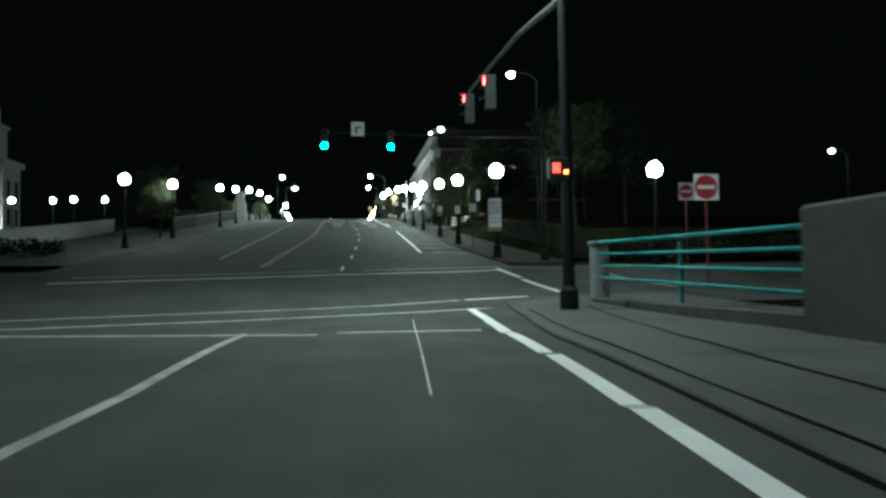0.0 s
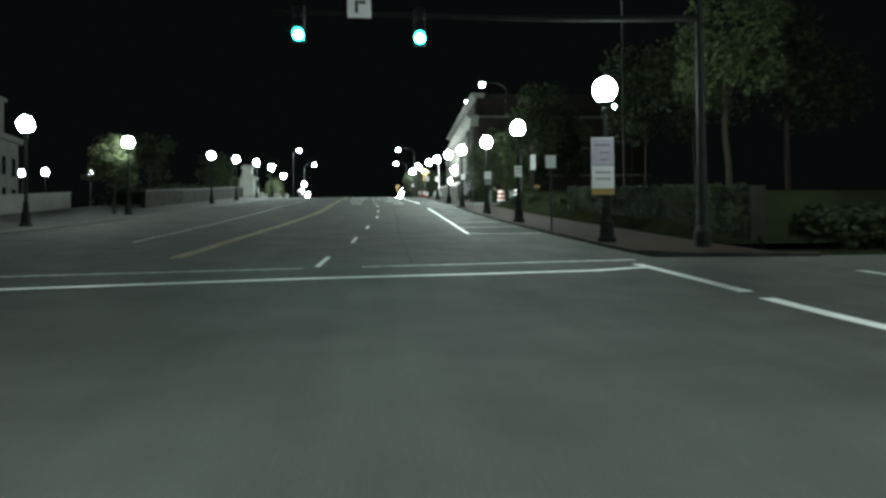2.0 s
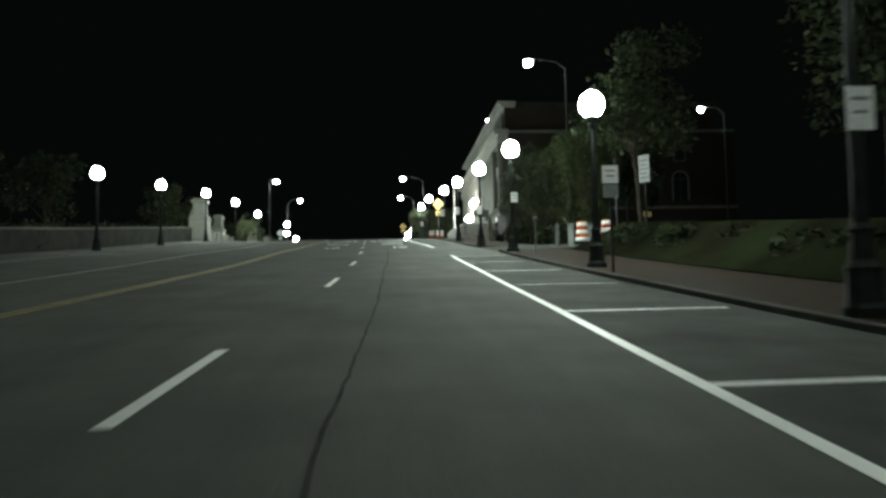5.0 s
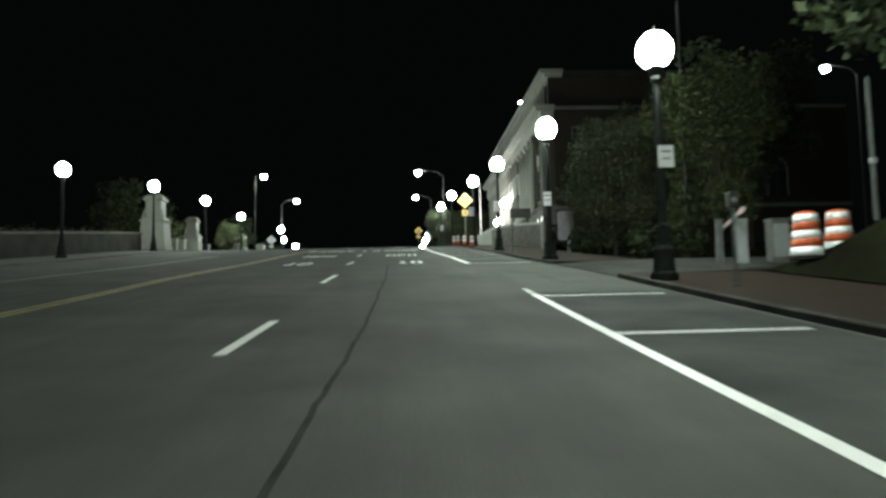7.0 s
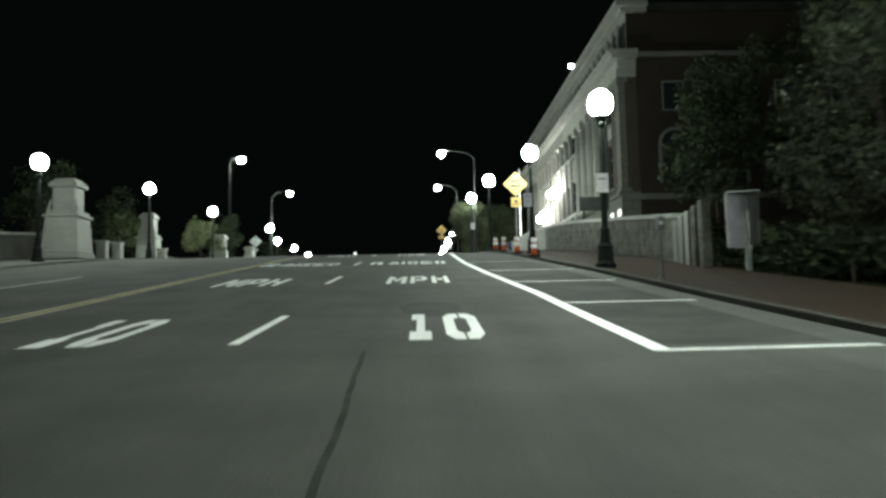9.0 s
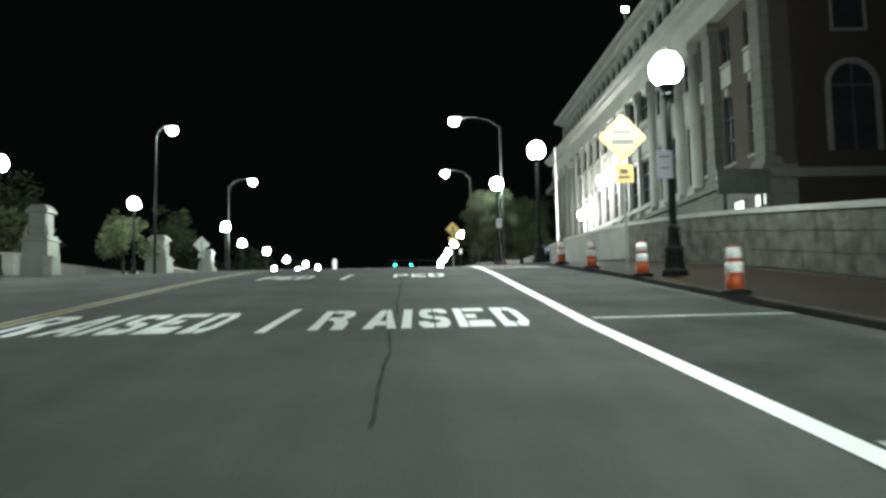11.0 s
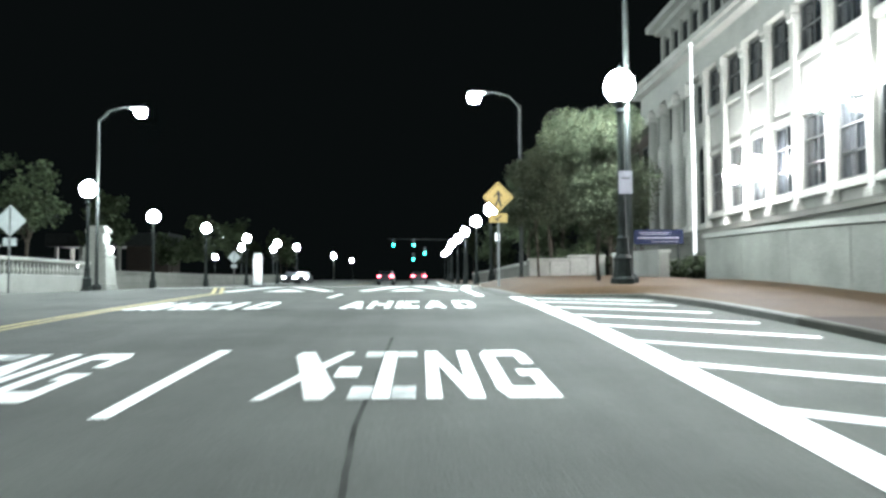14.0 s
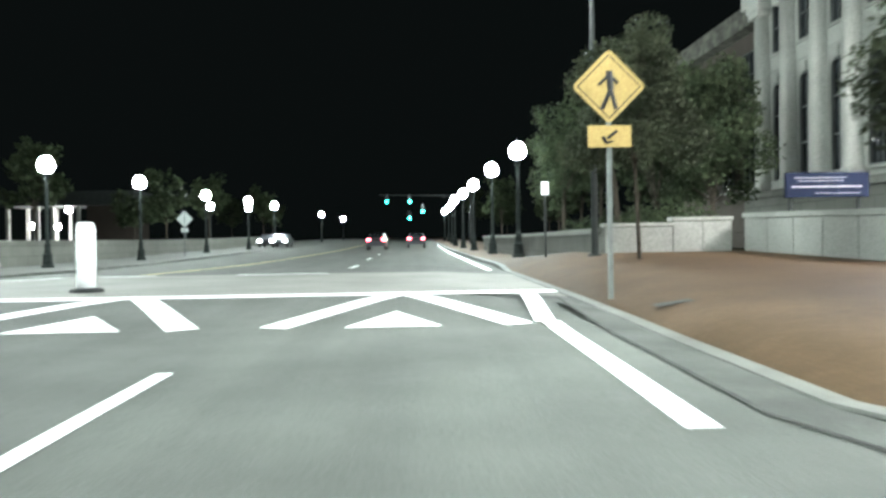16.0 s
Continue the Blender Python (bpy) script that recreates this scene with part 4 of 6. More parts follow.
zg = g(15.7) + BH
t = thing("traffic_signal", pose(0, 0, 0), "dark corner signal pole with an arm and red lights", "traffic light")
part("pole", lathe([(0.2, zg - 0.02), (0.2, zg + 0.4), (0.13, zg + 0.5), (0.11, 7.6)], 14, at=(4.85, 15.9)), DARKPOLE, t)
part("mast_arm", tube(bmesh.new(), [(4.85, 15.9, 7.2), (4.8, 20, 7.7), (4.75, 28, 8.1)], 0.08, 0.05), STEEL, t)
# unseen lamp added above the pole to brighten the road through the junction
part("added_lamp_arm", tube(bmesh.new(), [(4.85, 15.9, 7.5), (4.85, 15.9, 10.4), (4.2, 15.9, 11.0), (2.6, 15.9, 11.1)], 0.07, 0.04), DARKPOLE, t)
lh = part("lamp_head", boxes((1.9, 2.7, 15.75, 16.05, 11.02, 11.16), bevel=0.04), STEEL, t)
part("lens", lathe([(0.08, 10.7), (0.2, 10.76), (0.27, 10.9), (0.25, 11.015)], 14, at=(2.2, 15.9)), ADDEDLENS, lh, "glowing bowl lens", smooth=True)
signal_head(t, 4.47, 26.3, 7.08, 0, REDLIT, -1, "x")
signal_head(t, 4.55, 22.8, 6.81, 0, REDLIT, -1, "x")
bm = boxes((4.36, 4.8, 15.45, 15.72, 3.2, 3.64), bevel=0.02)
p = part("walk_signal", bm, HOUSING, t)
part("lens", boxes((4.42, 4.58, 15.435, 15.448, 3.32, 3.53)), REDHAND, p, "glowing red hand panel")
part("lens", boxes((4.66, 4.75, 15.435, 15.448, 3.3, 3.38)), ORANGELIT, p, "small glowing orange panel")

t = thing("traffic_signal", pose(0, 0, 0), "distant mast-arm signal showing green lights", "traffic light")
part("pole", lathe([(0.2, 12.8), (0.1, 19.6)], 10, at=(9.0, 240)), DARKPOLE, t)
part("mast_arm", tube(bmesh.new(), [(9, 240, 19.2), (-2, 240, 19.4)], 0.09, 0.05), DARKPOLE, t)
for x, z in ((-1.09, 18.9), (1.68, 18.9), (1.62, 16.9), (3.2, 17.7)):
    signal_head(t, x, 240 - 0.05, z, 2, FARGREEN)


# ---- bridge railing and pier ----
t = thing("bridge_railing", pose(0, 0, 0), "teal painted steel pipe railing on the bridge pavement", "railing")
for k in range(4):
    za, zb = 2.0 - 0.29 * k, 1.80 - 0.307 * k
    part("rail", tube(bmesh.new(), [(6.38, 18.4, za), (6.42, 14, (za + zb) / 2), (6.36, 9.45, zb)], 0.042 if k == 0 else 0.034), TEAL, t)
for y in (14.0, 9.8):
    part("post", boxes((6.46, 6.53, y - 0.04, y + 0.04, g(y) + BH - 0.02, 1.72 + 0.02 * (y - 9.8))), TEAL, t)
t = thing("railing_pier", pose(6.45, 18.65, g(18.6) + BH - 0.02), "pale concrete end post of the railing", "pier")
part("shaft", boxes((-0.18, 0.2, -0.2, 0.22, 0, 1.42), bevel=0.03), SIGNBACK, t)
part("cap", boxes((-0.22, 0.24, -0.24, 0.26, 1.42, 1.5), bevel=0.02), SIGNBACK, t)
t = thing("parapet", pose(0, 0, 0), "smooth grey concrete bridge parapet end", "wall")
bm = boxes((6.05, 6.6, 1.5, 9.4, 0.1, 2.05), bevel=0.05)
part("body", bm, CONCRETE, t)
part("kerb_plinth", boxes((6.15, 6.75, 9.402, 18.4, g(13) - 0.2, g(17) + BH + 0.12), bevel=0.02), KERB, t)

# ---- the long limestone building ----
FX = 16.0
YA, YB = 135.0, 178.4
PIL = [142.75, 144.8, 147.05, 149.25, 151.35, 153.5, 155.8, 158.05, 160.3, 162.4, 164.45, 166.6, 168.7]
b = thing("office_building", pose(0, 0, 0), "long pale limestone public building with pilasters, tall windows and an attic", "building")
Z0, ZB, ZC, ZD = 10.5, 15.4, 22.7, 24.4
part("body", boxes((FX + 0.9, 44, YA + 0.6, YB - 0.6, Z0, ZD)), LIMESTONE, b)
part("podium", boxes((FX - 0.3, FX + 0.9, YA, YB, Z0, ZB - 0.25), (FX - 0.45, FX + 0.9, YA - 0.1, YB + 0.1, ZB - 0.25, ZB)), STONEWALL, b, "rough stone base course")
part("architrave", boxes((FX - 0.35, FX + 0.9, YA, YB, ZC, ZC + 0.55)), LIMESTONE, b)
part("frieze", boxes((FX - 0.3, FX + 0.9, YA - 0.1, YB + 0.1, ZC + 0.55, ZC + 1.1)), LIMESTONE, b)
part("cornice", boxes((FX - 0.75, FX + 0.9, YA - 0.5, YB + 0.5, ZC + 1.1, ZC + 1.35)), LIMESTONE, b, "deep projecting stone cornice")
part("cornice_cap", boxes((FX - 0.95, FX + 0.9, YA - 0.7, YB + 0.7, ZC + 1.35, ZC + 1.6)), LIMESTONE, b)
att = part("attic", boxes((FX + 0.7, FX + 26, YA + 1.2, YB - 1.2, ZD - 0.1, 27.3)), LIMESTONE, b, "set-back attic storey")
part("roof_cornice", boxes((FX + 0.3, FX + 2.0, YA + 0.8, YB - 0.8, 27.3, 27.55), (FX - 0.1, FX + 2.0, YA + 0.4, YB - 0.4, 27.55, 27.9)), LIMESTONE, b, "pale stone roof cornice")
# pale stone only on the street side; the dim rest is coloured dark
part("dim_roof_edge", boxes((FX + 2.0, FX + 26.4, YA + 0.8, YB - 0.8, 27.3, 27.85)), DARKSTONE, b, "roof edge with its dimness put into a dark colour")


def ring(x0, x1, y0, y1, z0, z1, w):
    """An upright rectangular frame in the y-z plane, one closed mesh."""
    bm = bmesh.new()
    loops = [[bm.verts.new((x, y, z)) for y, z in ((ya, za), (yb, za), (yb, zb), (ya, zb))]
             for x, ya, yb, za, zb in ((x0, y0, y1, z0, z1), (x0, y0 + w, y1 - w, z0 + w, z1 - w), (x1, y0 + w, y1 - w, z0 + w, z1 - w), (x1, y0, y1, z0, z1))]
    for a in range(4):
        for k in range(4):
            bm.faces.new((loops[a][k], loops[a][(k + 1) % 4], loops[(a + 1) % 4][(k + 1) % 4], loops[(a + 1) % 4][k]))
    bmesh.ops.recalc_face_normals(bm, faces=bm.faces)
    return bm


def window(parent, y0, y1, z0, z1, x, cross=1):
    w = part("window", ring(x - 0.02, x + 0.06, y0, y1, z0, z1, 0.08), BRONZE, parent)
    for k in range(cross):
        z = z0 + (z1 - z0) * (k + 1) / (cross + 1)
        part("glazing_bar", boxes((x, x + 0.05, y0 + 0.078, y1 - 0.078, z - 0.03, z + 0.03)), BRONZE, w)
    part("glazing_bar", boxes((x + 0.004, x + 0.045, (y0 + y1) / 2 - 0.025, (y0 + y1) / 2 + 0.025, z0 + 0.078, z1 - 0.078)), BRONZE, w)
    part("pane", boxes((x + 0.062, x + 0.075, y0, y1, z0, z1)), GLASS, w)
    part("sill", boxes((x - 0.16, x - 0.03, y0 - 0.03, y1 + 0.03, z0 - 0.09, z0 - 0.002)), LIMESTONE, w)


def pilaster(parent, y, w=0.62, round_=True, front=0.46, material=None):
    x = FX + 0.2
    if round_:
        bm = lathe([(w * 0.56, ZB + 0.3), (w * 0.5, ZB + 0.42), (w * 0.5, ZB + 2.5), (w * 0.43, ZC - 0.55)], 20, at=(x - 0.02, y), flutes=0)
    else:
        bm = boxes((x - front, FX + 0.3, y - w / 2, y + w / 2, ZB + 0.3, ZC - 0.5), bevel=0.02)
    m = material or LIMESTONE
    p = part("column" if round_ else "pilaster", bm, m, parent, smooth=round_)
    part("column_base", boxes((x - front - 0.1, x + 0.16, y - w * 0.66, y + w * 0.66, ZB, ZB + 0.16), (x - front - 0.08, x + 0.12, y - w * 0.6, y + w * 0.6, ZB + 0.16, ZB + 0.3), bevel=0.02), m, p)
    part("capital", boxes((x - front - 0.07, x + 0.12, y - w * 0.5, y + w * 0.5, ZC - 0.55, ZC - 0.3), (x - front - 0.11, x + 0.16, y - w * 0.62, y + w * 0.62, ZC - 0.3, ZC), bevel=0.02), m, p)


def bay(parent, y0, y1, wins, x0=FX + 0.16, wall=None, arched=True):
    """A wall bay from y0 to y1 with window openings (ya, yb, za, zb) stacked from low to high."""
    x1 = FX + 0.9
    wall = wall or LIMESTONE
    zs = wins[0][3]
    ya, yb = wins[0][0], wins[0][1]
    p = part("wall_pier", boxes((x0, x1, y0, ya, ZB, ZC)), wall, parent)
    part("wall_pier", boxes((x0, x1, yb, y1, ZB, ZC)), wall, parent)
    z = ZB
    for _, _, za, zb in wins:
        part("wall_panel", boxes((x0, x1, ya, yb, z, za)), wall, parent)
        z = zb
    part("wall_panel", boxes((x0, x1, ya, yb, z, ZC)), wall, parent)
    for wa, wb, za, zb in wins:
        window(parent, wa, wb, za, zb, x0 + 0.06, cross=2 if zb - za > 2.5 else 1)
    lo, hi = wins[0][3], wins[1][2]
    if not arched:
        # moulded bands and a raised panel between the two storeys
        part("band", boxes((x0 - 0.09, x0 - 0.003, ya - 0.04, yb + 0.04, lo + 0.02, lo + 0.2), bevel=0.02), LIMESTONE, p)
        part("band", boxes((x0 - 0.12, x0 - 0.003, ya - 0.04, yb + 0.04, hi - 0.3, hi - 0.1), bevel=0.02), LIMESTONE, p)
        part("spandrel", boxes((x0 - 0.04, x0 - 0.003, ya + 0.14, yb - 0.14, lo + 0.42, hi - 0.5), bevel=0.02), LIMESTONE, p)
        part("deep_sill", boxes((x0 - 0.2, x0 - 0.003, ya - 0.02, yb + 0.02, wins[0][2] - 0.3, wins[0][2] - 0.1), bevel=0.02), LIMESTONE, p)
        return
    rad = (yb - ya) / 2
    for s, yc in ((-1, ya), (1, yb)):
        bm = bmesh.new()
        arc = [(yc, zs - rad * 0.9)] + [((ya + yb) / 2 + s * rad * math.cos(a), zs - rad * 0.9 + rad * 0.9 * math.sin(a)) for a in [math.pi / 2 * q / 6 for q in range(1, 7)]] + [(yc, zs)]
        f = bm.faces.new([bm.verts.new((x0 + 0.01, y, z)) for y, z in arc])
        ext = bmesh.ops.extrude_face_region(bm, geom=[f])
        bmesh.ops.translate(bm, verts=[v for v in ext["geom"] if isinstance(v, bmesh.types.BMVert)], vec=(0.026, 0, 0))
        bmesh.ops.recalc_face_normals(bm, faces=bm.faces)
        part("arch_corner", bm, wall, p)
    part("keystone", boxes((x0 - 0.07, x0 - 0.004, (ya + yb) / 2 - 0.13, (ya + yb) / 2 + 0.13, zs - 0.04, zs + 0.3), bevel=0.015), LIMESTONE, p)
    part("spandrel", boxes((x0 - 0.06, x0 - 0.005, ya - 0.05, yb + 0.05, lo + 0.4, hi - 0.16), bevel=0.03), LIMESTONE, p)


for y in PIL[:4]:
    pilaster(b, y, 0.78)
for y in PIL[4:]:
    pilaster(b, y, 0.38, round_=False)
for y0, y1 in zip(PIL, PIL[1:]):
    if y1 < 150:
        bay(b, y0, y1, [(y0 + 0.55, y1 - 0.55, 16.0, 19.05), (y0 + 0.55, y1 - 0.55, 20.7, 22.2)])
    else:
        bay(b, y0, y1, [(y0 + 0.24, y1 - 0.24, 16.12, 18.7), (y0 + 0.24, y1 - 0.24, 20.9, 22.66)], FX - 0.06, PANELSTONE, arched=False)
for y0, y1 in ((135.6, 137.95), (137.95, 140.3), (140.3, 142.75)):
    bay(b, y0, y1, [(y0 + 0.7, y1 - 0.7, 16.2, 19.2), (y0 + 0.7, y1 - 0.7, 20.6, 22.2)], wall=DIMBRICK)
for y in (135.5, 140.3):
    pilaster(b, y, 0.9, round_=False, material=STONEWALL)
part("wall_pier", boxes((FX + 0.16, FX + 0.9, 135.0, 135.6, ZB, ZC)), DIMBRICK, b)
FARPIL = [171.3, 173.3, 175.4, 177.4]
for y in FARPIL:
    pilaster(b, y, 0.85)
bay(b, 168.7, 171.3, [(169.35, 170.65, 15.75, 19.5), (169.35, 170.65, 20.6, 22.55)])
for y0, y1 in zip(FARPIL, FARPIL[1:]):
    bay(b, y0, y1, [(y0 + 0.55, y1 - 0.55, 15.75, 19.5), (y0 + 0.55, y1 - 0.55, 20.6, 22.55)])
part("wall_pier", boxes((FX + 0.16, FX + 0.9, 177.4, 178.4, ZB, ZC)), LIMESTONE, b)
for k in range(7):
    y = 151.35 + 2.15 * k
    part("basement_window", boxes((FX - 0.325, FX - 0.303, y + 0.65, y + 1.5, 14.35, 14.85), bevel=0.005), GLASS, b, "dark basement window")
for y in (135.4, 137.3):
    w = part("basement_window", boxes((FX - 0.36, FX - 0.303, y - 0.48, y + 0.48, 13.85, 14.4), bevel=0.01), BRONZE, b, "small lit basement window")
    part("pane", boxes((FX - 0.372, FX - 0.362, y - 0.4, y + 0.4, 13.92, 14.33)), LITPANE, w, "glowing pane")
for k in range(28):
    y = 136.9 + 1.45 * k
    p = part("attic_window", ring(FX + 0.6, FX + 0.698, y - 0.55, y + 0.55, 24.75, 26.75, 0.07), BRONZE, b)
    part("pane", boxes((FX + 0.67, FX + 0.694, y - 0.48, y + 0.48, 24.82, 26.68)), GLASS, p)
    part("attic_pier", boxes((FX + 0.45, FX + 0.698, y + 0.6, y + 0.85, 24.5, 27.0)), LIMESTONE, b)
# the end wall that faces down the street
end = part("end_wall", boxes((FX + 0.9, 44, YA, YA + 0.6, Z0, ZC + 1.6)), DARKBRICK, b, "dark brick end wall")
for k in range(6):
    x = FX + 3.2 + 3.6 * k
    arc = [(x + 0.85 * math.cos(math.pi * q / 10), 18.4 + 0.85 * math.sin(math.pi * q / 10)) for q in range(11)]
    bm = bmesh.new()
    pts = [(x + 0.85, 15.9)] + arc + [(x - 0.85, 15.9)]
    for (xa, za), (xb, zb) in zip(pts, pts[1:]):
        quad = [(xa, za), (xb, zb)] + [(x + (px - x) * 1.24, 18.4 + (pz - 18.4) * 1.24 if pz > 18.4 else pz) for px, pz in ((xb, zb), (xa, za))]
        f = bm.faces.new([bm.verts.new((px, YA - 0.07, pz)) for px, pz in quad])
        ext = bmesh.ops.extrude_face_region(bm, geom=[f])
        bmesh.ops.translate(bm, verts=[v for v in ext["geom"] if isinstance(v, bmesh.types.BMVert)], vec=(0, 0.065, 0))
    bmesh.ops.recalc_face_normals(bm, faces=bm.faces)
    w = part("window", bm, CONCRETE, b, "pale arched stone window surround")
    bm = bmesh.new()
    bm.faces.new([bm.verts.new((px, YA - 0.012, pz)) for px, pz in pts])
    part("pane", bm, GLASS, w)
    part("glazing_bar", boxes((x - 0.03, x + 0.03, YA - 0.04, YA - 0.014, 15.9, 19.2), (x - 0.85, x + 0.85, YA - 0.039, YA - 0.015, 18.36, 18.44)), BRONZE, w)
    w = part("window", boxes((x - 0.7, x + 0.7, YA - 0.06, YA - 0.004, 20.5, 20.6), (x - 0.7, x + 0.7, YA - 0.06, YA - 0.004, 22.3, 22.42), (x - 0.7, x - 0.6, YA - 0.05, YA - 0.004, 20.6, 22.3), (x + 0.6, x + 0.7, YA - 0.05, YA - 0.004, 20.6, 22.3)), CONCRETE, b)
    part("pane", boxes((x - 0.6, x + 0.6, YA - 0.03, YA - 0.004, 20.6, 22.3)), GLASS, w)
# dark sheet over the limestone end; its dimness is put into the colour
part("dim_attic_end", boxes((FX + 0.72, FX + 26, YA + 1.12, YA + 1.197, ZD - 0.1, 27.3)), DARKBRICK, b, "attic end with its dimness put into a dark colour")
part("end_band", boxes((FX - 0.1, 44, YA - 0.12, YA - 0.004, 14.9, 15.25), (FX - 0.1, 44, YA - 0.12, YA - 0.004, 24.0, 24.3)), CONCRETE, b)


# lower wing set back behind the far end; dark wall colours stand for its lack of light
WX = 18.2
part("wing_wall", boxes((WX, 44, 178.6, 192.5, Z0, 23.2)), DIMBRICK, b, "lower wing with its lack of light put into the colour")
part("wing_cornice", boxes((WX - 0.7, 44.3, 178.6, 193.2, 23.2, 23.8)), ROUGHSTONE, b)
part("wing_parapet", boxes((WX - 0.2, 44, 178.6, 192.7, 23.8, 24.5)), ROUGHSTONE, b)
for k in range(5):
    y = 180.2 + 2.5 * k
    for z0, z1 in ((15.9, 19.0), (20.2, 22.3)):
        window(b, y, y + 1.3, z0, z1, WX - 0.085)

# lights of the building
def wall_lantern(y, z):
    t = thing("wall_lantern", pose(FX - 0.75, y, z), "glowing lantern on the stone front", "lamp", "lanterns on the building")
    part("bracket", boxes((0.0, 0.5, -0.05, 0.05, -0.5, -0.42), (-0.05, 0.05, -0.05, 0.05, -0.5, -0.3)), IRON, t)
    part("globe", lathe([(0.12, -0.34), (0.3, -0.18), (0.34, 0.05), (0.26, 0.26), (0.08, 0.34)], 14), FLOODMAT, t, "blazing white glass", smooth=True)
    part("crown", lathe([(0.14, 0.32), (0.05, 0.42), (0.01, 0.5)], 10), IRON, t)


for y, z in ((155.8, 18.8), (158.05, 18.8), (162.4, 17.4), (164.45, 17.3)):
    wall_lantern(y, z)
t = thing("roof_floodlight", pose(18.2, 161.2, 27.9), "small floodlight on a roof pole", "lamp")
part("pole", lathe([(0.06, -0.1), (0.04, 3.9)], 8), STEEL, t)
part("housing", boxes((-0.25, 0.25, -0.1, 0.25, 3.85, 4.25), bevel=0.03), HOUSING, t)
part("lens", boxes((-0.2, 0.2, -0.12, -0.104, 3.9, 4.2)), COBRAMAT, t, "glowing lens")

# terrace wall along the pavement, sloping with the street
def sloped_wall(name, x0, x1, ya, yb, low, high, material, label, cap=True, category="wall", top=None):
    t = thing(name, pose(0, 0, 0), label, category)
    for s, (wa, wb, dz0, dz1, m, nm) in enumerate(((x0, x1, low, high, material, "body"), (x0 - 0.08, x1 + 0.08, high, high + 0.14, top or LIMESTONE, "coping"))):
        if s and not cap:
            continue
        bm = bmesh.new()
        prev = None
        for y in steps(ya, yb, 2.0):
            now = [bm.verts.new((x, y, g(y) + dz)) for x, dz in ((wa, dz0), (wb, dz0), (wb, dz1), (wa, dz1))]
            if prev:
                for k in range(4):
                    bm.faces.new((prev[k], prev[(k + 1) % 4], now[(k + 1) % 4], now[k]))
            else:
                bm.faces.new(now[::-1])
            prev = now
        bm.faces.new(prev)
        bmesh.ops.recalc_face_normals(bm, faces=bm.faces)
        part(nm, bm, m, t)
    return t


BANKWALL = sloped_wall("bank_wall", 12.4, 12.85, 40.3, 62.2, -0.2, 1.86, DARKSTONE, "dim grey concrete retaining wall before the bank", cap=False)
TERRACE = sloped_wall("terrace_wall", 11.5, 11.95, 112.8, 157.6, -0.2, 1.55, STONEWALL, "long grey ashlar terrace wall with a pale coping")
def facing(wall, x, y_start, count, length, rows, material=PANELSTONE):
    """Stone slabs with open joints set on a wall's street face."""
    for k in range(count):
        ya, yb = y_start + length * k, y_start + length * (k + 1) - 0.012
        for lo, hi in rows:
            bm = bmesh.new()
            back = [bm.verts.new((x, y, g(y) + z)) for y, z in ((ya, lo), (yb, lo), (yb, hi), (ya, hi))]
            face = [bm.verts.new((x - 0.035, y, g(y) + z)) for y, z in ((ya + 0.012, lo + 0.01), (yb - 0.012, lo + 0.01), (yb - 0.012, hi - 0.01), (ya + 0.012, hi - 0.01))]
            bm.faces.new(face)
            for q in range(4):
                bm.faces.new((back[q], back[(q + 1) % 4], face[(q + 1) % 4], face[q]))
            bmesh.ops.recalc_face_normals(bm, faces=bm.faces)
            part("stone", bm, material, wall)


# the near slabs are smaller, rougher and darker than the rest
facing(TERRACE, 11.5, 112.85, 38, 0.68, ((0.16, 0.6), (0.61, 1.08), (1.09, 1.535)), ROUGHSTONE)
facing(TERRACE, 11.5, 138.7, 7, 2.69, ((0.16, 1.535),))
tagged(part("terrace", sheet([11.95, 14, 15.7], steps(112.8, 157.6, 2), lambda x, y: g(y) + 1.5), SOIL), "dark planted terrace behind the wall", "terrace", kind="structure")
GARDEN = thing("low_wall", pose(0, 0, 0), "low pale stone garden wall with a coping beside the entrance", "wall")
for nm, lo, hi, out, m in (("body", 0.0, 1.16, 0.0, PANELSTONE), ("coping", 1.16, 1.28, 0.07, LIMESTONE)):
    bm = bmesh.new()
    prev = None
    for y in steps(161.4, 168.1, 1.0):
        z = g(y) + 0.02 + 0.2 * unit((y - 158) / 10)
        now = [bm.verts.new(p) for p in ((11.25 - out, y, z + lo), (11.6 + out, y, z + lo), (11.6 + out, y, z + hi), (11.25 - out, y, z + hi))]
        if prev:
            for k in range(4):
                bm.faces.new((prev[k], prev[(k + 1) % 4], now[(k + 1) % 4], now[k]))
        else:
            bm.faces.new(now[::-1])
        prev = now
    bm.faces.new(prev)
    bmesh.ops.recalc_face_normals(bm, faces=bm.faces)
    part(nm, bm, m, GARDEN)


for k in range(5):
    ya, yb = 161.45 + 1.32 * k, 161.45 + 1.32 * (k + 1) - 0.02
    bm = bmesh.new()
    za, zb = [g(y) + 0.02 + 0.2 * unit((y - 158) / 10) for y in (ya, yb)]
    back = [bm.verts.new(p) for p in ((11.249, ya, za + 0.1), (11.249, yb, zb + 0.1), (11.249, yb, zb + 1.15), (11.249, ya, za + 1.15))]
    face = [bm.verts.new(p) for p in ((11.21, ya + 0.012, za + 0.11), (11.21, yb - 0.012, zb + 0.11), (11.21, yb - 0.012, zb + 1.14), (11.21, ya + 0.012, za + 1.14))]
    bm.faces.new(face)
    for q in range(4):
        bm.faces.new((back[q], back[(q + 1) % 4], face[(q + 1) % 4], face[q]))
    bmesh.ops.recalc_face_normals(bm, faces=bm.faces)
    part("stone", bm, LIMESTONE, GARDEN)


